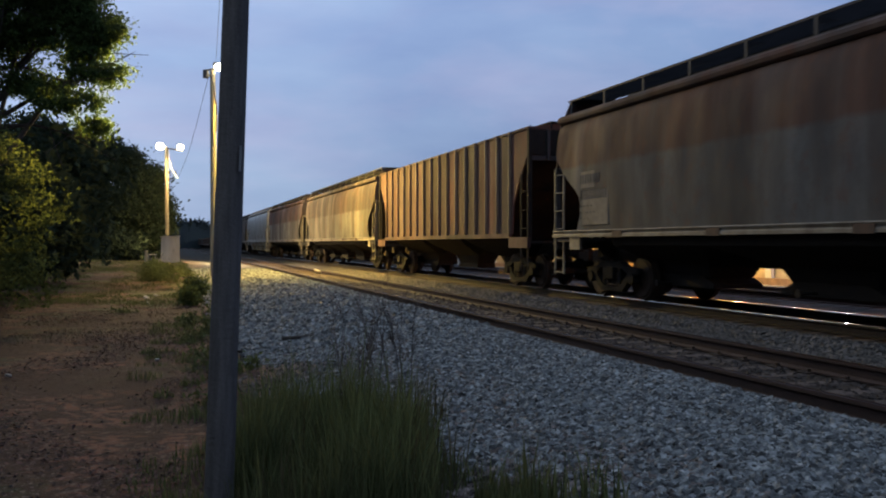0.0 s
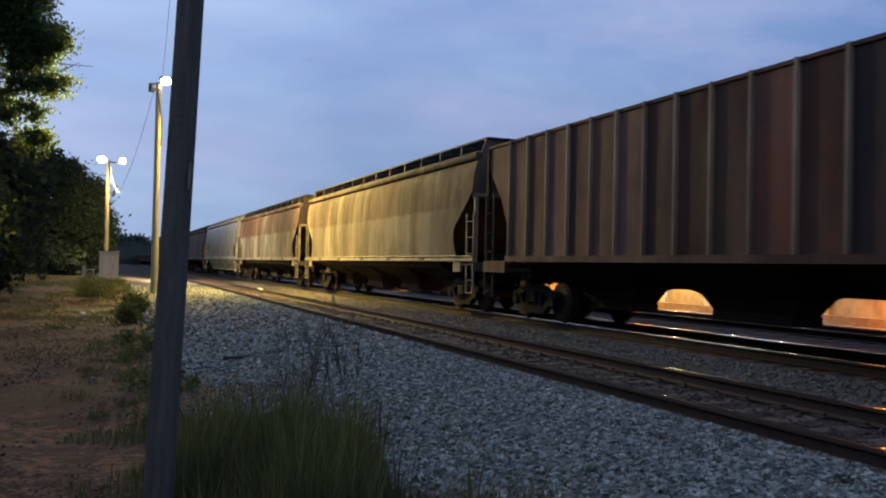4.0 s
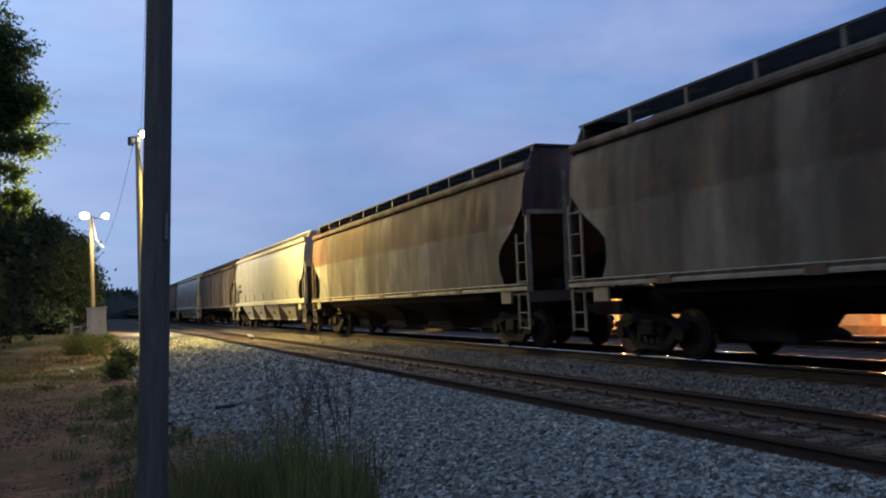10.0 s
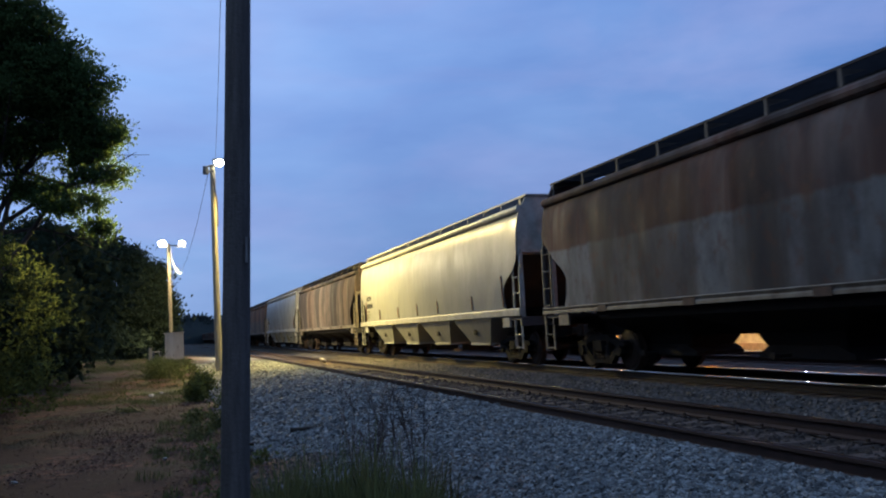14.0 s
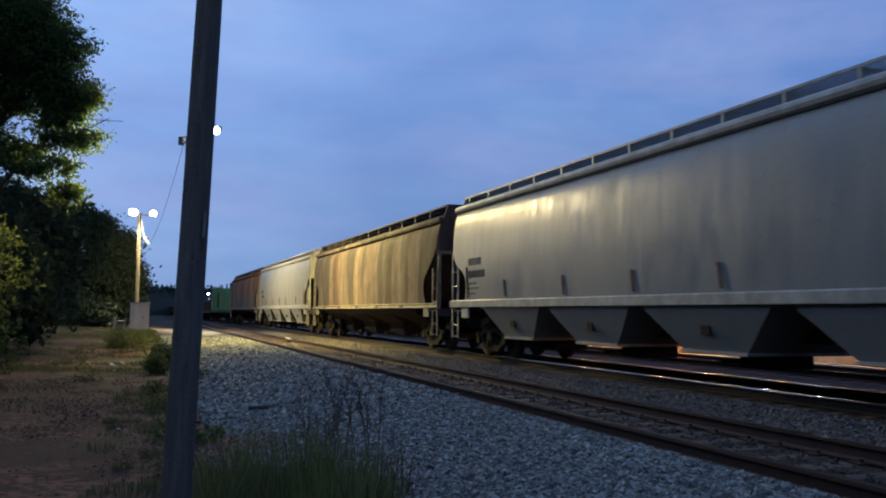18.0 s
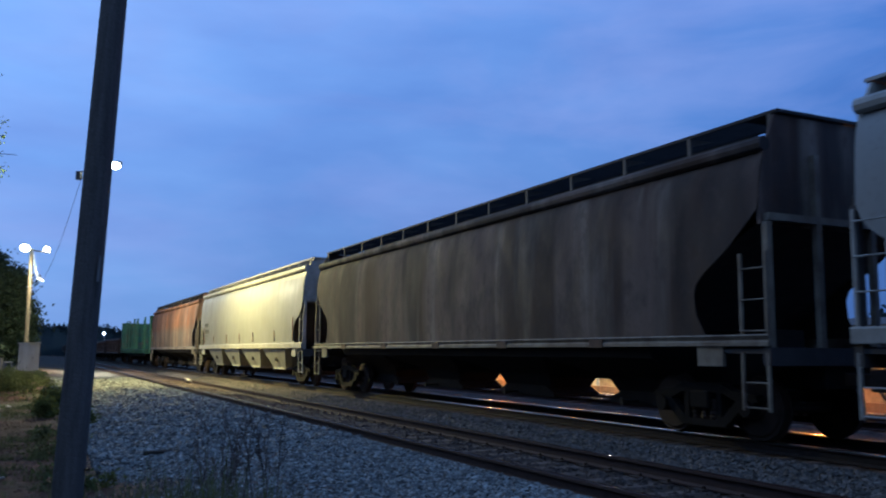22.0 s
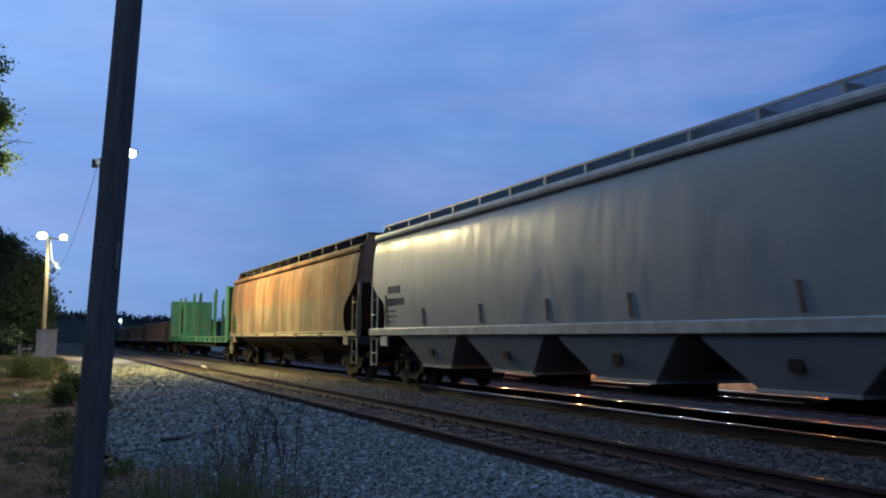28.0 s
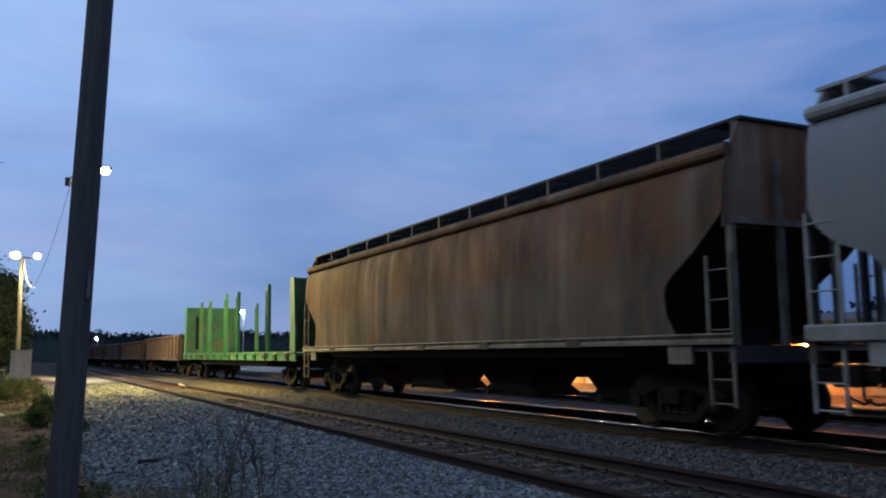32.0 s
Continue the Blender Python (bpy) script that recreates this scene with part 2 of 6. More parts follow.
        rich.inputs["To Min"].default_value, rich.inputs["To Max"].default_value = 0.65, 1.15
        t.links.new(part_of.outputs[0], rich.inputs[0])
        t.links.new(rich.outputs[0], hs.inputs["Saturation"])
        t.links.new(last, hs.inputs["Color"])
        last = hs.outputs[0]
    t.links.new(last, b.inputs["Base Color"])
    rr = node(t, "ShaderNodeMapRange")
    rr.inputs["To Min"].default_value, rr.inputs["To Max"].default_value = rough - 0.10, rough + 0.15
    t.links.new(noise_at((1, 1, 0.4), 2.0, 4.0, 0.3, 0.7), rr.inputs[0])
    t.links.new(rr.outputs[0], b.inputs["Roughness"])
    bp = node(t, "ShaderNodeBump", Strength=dents, Distance=0.06)
    t.links.new(noise_at((1, 1.1, 0.35), 1.0, 2.0, 0.0, 1.0), bp.inputs["Height"])
    t.links.new(bp.outputs[0], b.inputs["Normal"])
    return m


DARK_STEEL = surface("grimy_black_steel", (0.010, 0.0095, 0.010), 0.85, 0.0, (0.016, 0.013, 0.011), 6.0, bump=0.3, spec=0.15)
RUSTY_STEEL = surface("rusted_dark_steel", (0.036, 0.023, 0.017), 0.75, 0.2, (0.020, 0.015, 0.012), 5.0, bump=0.4, spec=0.2)
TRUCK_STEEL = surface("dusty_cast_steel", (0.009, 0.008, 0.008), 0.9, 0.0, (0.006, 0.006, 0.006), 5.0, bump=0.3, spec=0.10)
RAIL_SIDE = surface("rusted_rail_steel", (0.030, 0.013, 0.009), 0.95, 0.0, (0.018, 0.008, 0.006), 9.0, bump=0.3)
MAIN_SIDE = surface("greasy_rail_steel", (0.016, 0.011, 0.009), 0.9, 0.0, (0.010, 0.008, 0.007), 9.0, bump=0.3, spec=0.2)
RAIL_TOP = surface("dull_rail_head", (0.032, 0.016, 0.011), 0.20, 0.0, (0.022, 0.011, 0.008), 2.0, stretch=(1, 0.15, 1), spec=0.12)
MAIN_TOP = surface("mirror_worn_rail_head", (0.42, 0.41, 0.40), 0.11, 1.0, (0.32, 0.31, 0.30), 2.0, stretch=(1, 0.15, 1))
TIE_WOOD = surface("creosoted_tie_wood", (0.060, 0.040, 0.031), 0.9, 0.0, (0.020, 0.014, 0.011), 7.0, stretch=(0.4, 4, 4), bump=0.5, vary=0.3, grain=0.2)
POLE_WOOD = surface("weathered_pole_wood", (0.085, 0.078, 0.072), 0.9, 0.0, (0.048, 0.044, 0.041), 9.0, stretch=(3, 3, 0.25), bump=0.5, grain=0.25)
# wood raised to a yellowish pale tone, lamplight on the shaft put into its colour
LAMP_WOOD = surface("pale_pole_wood", (0.26, 0.235, 0.165), 0.9, 0.0, (0.17, 0.15, 0.105), 6.0, stretch=(3, 3, 0.25), bump=0.4)
STONE = surface("grey_ballast_stone", (0.158, 0.166, 0.160), 0.85, 0.0, (0.036, 0.039, 0.040), 14.0, bump=0.3, vary=0.85, loose=True)
MID_STONE = surface("dusty_grey_brown_ballast_stone", (0.084, 0.075, 0.067), 0.9, 0.0, (0.042, 0.036, 0.031), 10.0, bump=0.3, vary=0.65, loose=True)
SOILED_STONE = surface("soil_stained_ballast_stone", (0.115, 0.092, 0.080), 0.9, 0.0, (0.040, 0.030, 0.025), 10.0, bump=0.3, vary=0.8, loose=True)
BROWN_STONE = surface("rust_stained_ballast_stone", (0.036, 0.024, 0.018), 0.9, 0.0, (0.016, 0.011, 0.008), 8.0, bump=0.3, vary=0.5, loose=True)
LAMP_STEEL = surface("sooty_lamp_steel", (0.035, 0.034, 0.033), 0.7, 0.1, (0.020, 0.020, 0.020), 5.0)
TWIN_WOOD = surface("brown_pole_wood", (0.085, 0.072, 0.048), 0.9, 0.0, (0.05, 0.042, 0.03), 6.0, stretch=(3, 3, 0.25), bump=0.4)
GALV = surface("dull_galvanised_steel", (0.16, 0.16, 0.16), 0.6, 0.4, (0.09, 0.09, 0.09), 5.0)
SHED_WHITE = surface("off_white_painted_metal", (0.34, 0.33, 0.29), 0.6, 0.0, (0.24, 0.22, 0.19), 2.0, stretch=(1, 1, 0.3))


def foliage(name, colour, second, through_light=0.45):
    """Leaves: dull diffuse faces that also let light through, each a slightly different green."""
    m = bpy.data.materials.new(name)
    m.use_nodes = True
    t = m.node_tree
    out = t.nodes["Material Output"]
    t.nodes.remove(t.nodes["Principled BSDF"])
    co = node(t, "ShaderNodeTexCoord")
    n = node(t, "ShaderNodeTexNoise", Scale=1.3, Detail=3.0)
    t.links.new(co.outputs["Object"], n.inputs["Vector"])
    mx = node(t, "ShaderNodeMixRGB")
    mx.inputs[1].default_value, mx.inputs[2].default_value = (*colour, 1), (*second, 1)
    t.links.new(n.outputs[0], mx.inputs[0])
    geo = node(t, "ShaderNodeNewGeometry")
    mr = node(t, "ShaderNodeMapRange")
    mr.inputs["To Min"].default_value, mr.inputs["To Max"].default_value = 0.6, 1.4
    t.links.new(geo.outputs["Random Per Island"], mr.inputs[0])
    hs = node(t, "ShaderNodeHueSaturation")
    t.links.new(mr.outputs[0], hs.inputs["Value"])
    t.links.new(mx.outputs[0], hs.inputs["Color"])
    d = node(t, "ShaderNodeBsdfDiffuse")
    tr = node(t, "ShaderNodeBsdfTranslucent")
    ms = node(t, "ShaderNodeMixShader")
    ms.inputs[0].default_value = through_light
    for s in (d, tr):
        t.links.new(hs.outputs[0], s.inputs["Color"])
    t.links.new(d.outputs[0], ms.inputs[1])
    t.links.new(tr.outputs[0], ms.inputs[2])
    t.links.new(ms.outputs[0], out.inputs["Surface"])
    return m


LEAF = foliage("dark_green_leaves", (0.074, 0.112, 0.038), (0.042, 0.068, 0.028), 0.62)
# air haze put into the leaf colour, bluer and greyer for the far treelines
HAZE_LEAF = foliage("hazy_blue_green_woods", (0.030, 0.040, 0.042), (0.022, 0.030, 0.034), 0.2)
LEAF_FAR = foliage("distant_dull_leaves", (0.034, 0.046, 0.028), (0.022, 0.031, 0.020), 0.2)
VINE = foliage("yellow_green_vine_leaves", (0.078, 0.098, 0.034), (0.040, 0.054, 0.022))
GRASS = foliage("dull_green_grass", (0.072, 0.100, 0.038), (0.088, 0.088, 0.044), 0.4)
DRY_GRASS = foliage("straw_dry_grass", (0.075, 0.062, 0.034), (0.045, 0.042, 0.022), 0.3)
BARK = surface("dark_tree_bark", (0.040, 0.033, 0.027), 0.95, 0.0, (0.022, 0.018, 0.015), 8.0, bump=0.6)
DRY = surface("dead_weed_stalk", (0.085, 0.065, 0.055), 0.9, 0.0, (0.045, 0.035, 0.032), 8.0, vary=0.3)
CABLE = surface("black_cable", (0.02, 0.02, 0.022), 0.6)
BULB = glowing("lit_lamp_lens", (1.0, 0.90, 0.62), 60)
WARM_BULB = glowing("lit_warm_lens", WARM, 2600)
SODIUM_BULB = glowing("lit_sodium_lens", SODIUM, 5500)
COOL_BULB = glowing("lit_cool_lens", COOL, 1600)


# ---- mesh helpers ----
def box(bm, x0, x1, y0, y1, z0, z1):
    vs = [bm.verts.new(p) for p in ((x0, y0, z0), (x1, y0, z0), (x1, y1, z0), (x0, y1, z0), (x0, y0, z1), (x1, y0, z1), (x1, y1, z1), (x0, y1, z1))]
    for f in ((3, 2, 1, 0), (4, 5, 6, 7), (0, 1, 5, 4), (1, 2, 6, 5), (2, 3, 7, 6), (3, 0, 4, 7)):
        bm.faces.new([vs[i] for i in f])
    return vs


def rod(bm, a, b, r0, r1=None, n=8):
    """A tapered round bar from a to b."""
    a, b = Vector(a), Vector(b)
    r1 = r0 if r1 is None else r1
    q = (b - a).to_track_quat("Z", "Y")
    rings = []
    for c, r in ((a, r0), (b, r1)):
        rings.append([bm.verts.new(c + q @ Vector((r * math.cos(2 * math.pi * i / n), r * math.sin(2 * math.pi * i / n), 0))) for i in range(n)])
    for i in range(n):
        bm.faces.new((rings[0][i], rings[0][(i + 1) % n], rings[1][(i + 1) % n], rings[1][i]))
    bm.faces.new(rings[0][::-1])
    bm.faces.new(rings[1])


def prism(bm, outline, axis, lo, hi):
    """A flat outline pushed along an axis: 'x' takes (y, z) points, 'y' takes (x, z), 'z' takes (x, y)."""
    def at(p, d):
        return {"x": (d, p[0], p[1]), "y": (p[0], d, p[1]), "z": (p[0], p[1], d)}[axis]
    a = [bm.verts.new(at(p, lo)) for p in outline]
    b = [bm.verts.new(at(p, hi)) for p in outline]
    n = len(outline)
    for i in range(n):
        bm.faces.new((a[i], a[(i + 1) % n], b[(i + 1) % n], b[i]))
    bm.faces.new(a[::-1])
    bm.faces.new(b)


def finish(bm, name, material, smooth=False, bevel=0.0):
    if bevel:
        bmesh.ops.bevel(bm, geom=bm.edges[:], offset=bevel, segments=1, affect="EDGES")
    bmesh.ops.recalc_face_normals(bm, faces=bm.faces[:])
    me = bpy.data.meshes.new(name)
    bm.to_mesh(me)
    bm.free()
    me.materials.append(material)
    if smooth:
        for p in me.polygons:
            p.use_smooth = True
    return me


def part(name, bm, material, parent, label="", smooth=False, bevel=0.0):
    ob = new(name, finish(bm, name, material, smooth, bevel))
    ob.parent = parent
    if label:
        tagged(ob, label)
    return ob


def again(ob, m):
    """The same part once more under the same thing, on the same mesh."""
    c = new(ob.name.split(".")[0], ob.data)
    c.parent = ob.parent
    c.matrix_basis = m
    if "label" in ob:
        c["label"] = ob["label"]
    return c


def thing(name, label, category, m=None, group="", kind=""):
    ob = tagged(new(name), label, category, group, kind)
    ob.empty_display_size = 0.2
    if m is not None:
        ob.matrix_world = m
    return ob


def raw_mesh(name, verts, faces, material, smooth=False):
    me = bpy.data.meshes.new(name)
    me.from_pydata(verts, [], faces)
    me.materials.append(material)
    if smooth:
        for p in me.polygons:
            p.use_smooth = True
    return me


# ---- the ground and tracks ----
NEAR, MAIN, THIRD = 5.76, 10.39, 15.2   # track centre lines


def smooth_step(a, b, v):
    u = min(1, max(0, (v - a) / (b - a)))
    return u * u * (3 - 2 * u)


def ground_z(x, y):
    """Height of the bare ground: low verge by the camera, ballast shoulder, level bed under the tracks, paved yard beyond."""
    verge = -0.52 + 0.52 * smooth_step(27, 56, y)
    shoulder = smooth_step(1.0, 3.9, x)
    bed = -0.185
    z = verge + (bed - verge) * shoulder
    if 3.2 < x < 18:
        z -= 0.10 * (smooth_step(7.2, 7.9, x) - smooth_step(8.2, 8.9, x))
    if x > 12.0:
        z += (-0.42 - bed) * smooth_step(18.6, 20.2, x)
    if x < -1.2:
        z += 0.10 * smooth_step(-1.2, -6, x) + 0.25 * smooth_step(-6, -14, x)
    z += 0.035 * (smooth_step(3.9, 4.35, x) - smooth_step(4.92, 5.05, x))
    if x < 4:
        z += 0.035 * noise.noise((x * 0.9, y * 0.5, 0)) + 0.02 * noise.noise((x * 3.1, y * 2.2, 3))
    return z


def ground_material():
    """Brown dirt and dry grass on the verge, grey ballast from the shoulder on, stained browner between the tracks, pale concrete in the yard."""
    m = bpy.data.materials.new("railway_ground")
    m.use_nodes = True
    t = m.node_tree
    b = t.nodes["Principled BSDF"]
    b.inputs["Roughness"].default_value, b.inputs["Specular IOR Level"].default_value = 0.95, 0.15
    co = node(t, "ShaderNodeTexCoord")
    sep = node(t, "ShaderNodeSeparateXYZ")
    t.links.new(co.outputs["Object"], sep.inputs[0])

    def tex(scale, detail, lo, hi, kind="ShaderNodeTexNoise"):
        n = node(t, kind, Scale=scale)
        if kind == "ShaderNodeTexNoise":
            n.inputs["Detail"].default_value = detail
        t.links.new(co.outputs["Object"], n.inputs["Vector"])
        r = node(t, "ShaderNodeMapRange")
        r.inputs["From Min"].default_value, r.inputs["From Max"].default_value = lo, hi
        t.links.new(n.outputs[0], r.inputs[0])
        return r.outputs[0]

    def mix(fac, a, c):
        mx = node(t, "ShaderNodeMixRGB")
        t.links.new(fac, mx.inputs[0])
        for s, v in ((mx.inputs[1], a), (mx.inputs[2], c)):
            if isinstance(v, tuple):
                s.default_value = (*v, 1)
            else:
                t.links.new(v, s)
        return mx.outputs[0]

    def across(lo, hi, wobble, scale):
        """A ragged border across the tracks."""
        add = node(t, "ShaderNodeMath")
        add.operation = "MULTIPLY_ADD"
        add.inputs[1].default_value = wobble
        t.links.new(tex(scale, 4, 0.25, 0.75), add.inputs[0])
        t.links.new(sep.outputs["X"], add.inputs[2])
        r = node(t, "ShaderNodeMapRange")
        r.inputs["From Min"].default_value, r.inputs["From Max"].default_value = lo, hi
        t.links.new(add.outputs[0], r.inputs[0])
        return r.outputs[0]

    dirt = mix(tex(0.8, 6, 0.35, 0.7), (0.150, 0.060, 0.036), (0.085, 0.037, 0.024))
    dirt = mix(tex(1.1, 7, 0.46, 0.58), dirt, (0.036, 0.018, 0.012))
    dirt = mix(tex(5.0, 6, 0.50, 0.60), dirt, (0.036, 0.018, 0.012))
    dirt = mix(tex(14.0, 4, 0.57, 0.66), dirt, (0.110, 0.068, 0.052))
    dirt = mix(tex(26, 3, 0.62, 0.74), dirt, (0.060, 0.046, 0.038))
    dirt = mix(tex(0.6, 7, 0.54, 0.64), dirt, (0.026, 0.026, 0.012))
    dirt = mix(tex(8.0, 7, 0.47, 0.58), dirt, (0.036, 0.018, 0.012))
    dirt = mix(tex(30, 4, 0.60, 0.68), dirt, (0.150, 0.105, 0.085))
    far_grass = node(t, "ShaderNodeMath")
    far_grass.operation = "MULTIPLY"
    along = node(t, "ShaderNodeMapRange")
    along.inputs["From Min"].default_value, along.inputs["From Max"].default_value = 13.0, 26.0
    t.links.new(sep.outputs["Y"], along.inputs[0])
    t.links.new(along.outputs[0], far_grass.inputs[0])
    t.links.new(tex(0.7, 7, 0.46, 0.58), far_grass.inputs[1])
    dirt = mix(far_grass.outputs[0], dirt, (0.050, 0.054, 0.022))
    dirt = mix(tex(0.34, 7, 0.50, 0.58), dirt, (0.036, 0.018, 0.012))
    dirt = mix(tex(2.3, 7, 0.56, 0.64), dirt, (0.036, 0.018, 0.012))
    stones = mix(tex(16, 2, 0.0, 0.7, "ShaderNodeTexVoronoi"), (0.034, 0.034, 0.035), (0.190, 0.190, 0.187))
    stones = mix(tex(0.7, 4, 0.5, 0.7), stones, (0.075, 0.066, 0.057))
    brown = mix(tex(18, 2, 0.0, 0.7, "ShaderNodeTexVoronoi"), (0.011, 0.009, 0.007), (0.042, 0.033, 0.027))
    paved = mix(tex(0.5, 5, 0.4, 0.65), (0.13, 0.125, 0.115), (0.09, 0.085, 0.078))
    dirty = mix(tex(16, 2, 0.0, 0.7, "ShaderNodeTexVoronoi"), (0.026, 0.020, 0.017), (0.100, 0.080, 0.068))
    col = mix(across(1.2, 2.3, 1.1, 1.1), dirt, dirty)
    col = mix(across(2.2, 3.2, 1.0, 0.9), col, stones)
    dusty = mix(tex(17, 2, 0.0, 0.7, "ShaderNodeTexVoronoi"), (0.026, 0.023, 0.020), (0.105, 0.095, 0.085))
    dusty = mix(tex(0.9, 5, 0.45, 0.65), dusty, (0.040, 0.032, 0.026))
    col = mix(across(5.02, 5.12, 0.12, 1.2), col, brown)
    col = mix(across(6.62, 6.95, 0.3, 1.4), col, dusty)
    col = mix(across(8.95, 9.25, 0.3, 1.4), col, brown)
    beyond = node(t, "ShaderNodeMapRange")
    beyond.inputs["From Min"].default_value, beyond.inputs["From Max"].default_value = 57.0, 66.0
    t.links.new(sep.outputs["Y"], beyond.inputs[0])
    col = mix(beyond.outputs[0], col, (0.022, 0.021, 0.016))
    col = mix(across(20.2, 20.6, 0.3, 1.0), col, paved)
    t.links.new(col, b.inputs["Base Color"])
    n = node(t, "ShaderNodeTexNoise", Scale=22.0, Detail=5.0, Roughness=0.65)
    t.links.new(co.outputs["Object"], n.inputs["Vector"])
    bp = node(t, "ShaderNodeBump", Strength=0.7, Distance=0.05)
    t.links.new(n.outputs[0], bp.inputs["Height"])
    t.links.new(bp.outputs[0], b.inputs["Normal"])
    return m


def build_ground():
    xs = [-700, -300, -120, -60, -30, -18, -12, -9] + [-7 + 0.3 * i for i in range(90)] + [20.5, 23, 27, 34, 45, 70, 130, 300, 700]
    ys = [-300, -120, -50, -25, -12, -6] + [-3 + 0.4 * i for i in range(90)] + [33 + 1.5 * i for i in range(30)] + [80, 90, 105, 125, 160, 220, 320, 500, 900, 1500]
    verts = [(x, y, ground_z(x, y)) for y in ys for x in xs]
    w = len(xs)
    faces = [(j * w + i, j * w + i + 1, (j + 1) * w + i + 1, (j + 1) * w + i) for j in range(len(ys) - 1) for i in range(w - 1)]
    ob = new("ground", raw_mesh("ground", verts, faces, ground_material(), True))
    tagged(ob, "brown dirt verge, grey ballast bed and pale paved yard", "ground", kind="structure")


RAIL_OUTLINE = [(-0.07, -0.165), (0.07, -0.165), (0.07, -0.150), (0.012, -0.130), (0.010, -0.045), (0.036, -0.034), (0.036, -0.012), (0.026, -0.003)]
RAIL_OUTLINE += [(-x, z) for x, z in RAIL_OUTLINE[:1:-1]]


def build_track(name, centre, head, web, label, first_tie, tie_count, tie_step):
    track = thing(name, label, "railway track", pose(centre, 0, 0), kind="structure")
    for side in (-0.7525, 0.7525):
        bm = bmesh.new()
        prism(bm, [(x + side, z) for x, z in RAIL_OUTLINE], "y", -60, 700)
        rail = part("rail", bm, web, track, "rusty steel rail")
        bm = bmesh.new()
        prism(bm, [(side - 0.034, -0.012), (side + 0.034, -0.012), (side + 0.031, -0.001), (side + 0.024, 0.002), (side - 0.024, 0.002), (side - 0.031, -0.001)], "y", -60, 700)
        part("rail_head", bm, head, rail, "bright worn running surface")
    rng = random.Random(int(centre * 100))
    meshes = []
    for k in range(4):
        bm = bmesh.new()
        vs = box(bm, -1.30, 1.30, -0.11, 0.11, -0.36, -0.172)
        for v in vs:
            v.co += Vector((rng.uniform(-0.04, 0.04), rng.uniform(-0.012, 0.012), rng.uniform(-0.012, 0.004)))
        meshes.append(finish(bm, "tie", TIE_WOOD, bevel=0.012))
    spike = None
    for i in range(tie_count):
        y = first_tie + i * tie_step + rng.uniform(-0.03, 0.03)
        tie = new("tie", rng.choice(meshes))
        tie.parent = track
        tie.matrix_basis = pose(rng.uniform(-0.04, 0.04), y, 0, 0, 0, rng.uniform(-1.2, 1.2))
        if y < 22 and centre < 8:
            for side in (-0.7525, 0.7525):
                bm = bmesh.new() if spike is None else None
                if bm:
                    box(bm, -0.17, 0.17, -0.09, 0.09, -0.172, -0.158)
                    for sx in (-0.09, 0.09):
                        box(bm, sx - 0.014, sx + 0.014, -0.05, -0.02, -0.16, -0.125)
                    spike = finish(bm, "tie_plate", RUSTY_STEEL)
                p = new("tie_plate", spike)
                p.parent = track
                p.matrix_basis = pose(side, y, 0)
    return track


def stone_field(name, label, count, place, size, material, seed):
    """Loose angular stones, each a small irregular block."""
    rng = np.random.default_rng(seed)
    corner = np.array([(-1, -1, -0.7), (1, -1, -0.7), (1, 1, -0.7), (-1, 1, -0.7), (-0.7, -0.7, 0.8), (0.75, -0.7, 0.7), (0.6, 0.75, 0.85), (-0.75, 0.6, 0.7)])
    quad = ((0, 3, 2, 1), (4, 5, 6, 7), (0, 1, 5, 4), (1, 2, 6, 5), (2, 3, 7, 6), (3, 0, 4, 7))
    spots = [place(rng) for _ in range(count)]
    s = size * rng.uniform(0.5, 1.25, (count, 1, 1))
    p = (corner + rng.uniform(-0.32, 0.32, (count, 8, 3))) * s * rng.uniform((0.7, 0.6, 0.45), (1.1, 1.0, 0.8), (count, 1, 3))
    lean, tip, turn = rng.uniform(-0.7, 0.7, count), rng.uniform(-0.7, 0.7, count), rng.uniform(0, 6.3, count)
    for angle, i, j in ((lean, 1, 2), (tip, 2, 0), (turn, 0, 1)):
        c, d = np.cos(angle)[:, None], np.sin(angle)[:, None]
        p[:, :, i], p[:, :, j] = p[:, :, i] * c - p[:, :, j] * d, p[:, :, i] * d + p[:, :, j] * c
    p += np.array([(x, y, ground_z(x, y)) for x, y in spots])[:, None, :]
    p[:, :, 2] += 0.25 * s[:, :, 0]
    verts = p.reshape(-1, 3).tolist()
    faces = (8 * np.arange(count)[:, None, None] + np.array(quad)).reshape(-1, 4).tolist()
    ob = new(name, raw_mesh(name, verts, faces, material))
    tagged(ob, label, "gravel", kind="stuff")


def near_shoulder(rng):
    while True:
        y = 1.5 + 23 * rng.random() ** 1.6
        x = rng.uniform(0.5, 4.93)
        if rng.random() < smooth_step(1.2, 2.6, x + 0.45 * math.sin(y * 2.1) - 0.6 * smooth_step(6.5, 4.5, y)):
            return x, y


def dirty_shoulder(rng):
    y = 2.5 + 26 * rng.random() ** 1.5
    return 0.8 + 2.3 * math.sqrt(rng.random()) + 0.2 * math.sin(y * 1.7), y


def far_shoulder(rng):
    return rng.uniform(1.1, 4.93), 13 + 34 * rng.random() ** 1.3


def siding_bed(rng):
    return rng.uniform(5.08, 6.6), 3 + 40 * rng.random() ** 1.4


def between_tracks(rng):
    return 6.5 + 2.7 * rng.random() ** 0.9, 4 + 44 * rng.random() ** 1.4


def verge_pebbles(rng):
    return rng.uniform(-5, 1.7), 3 + 22 * rng.random() ** 1.5


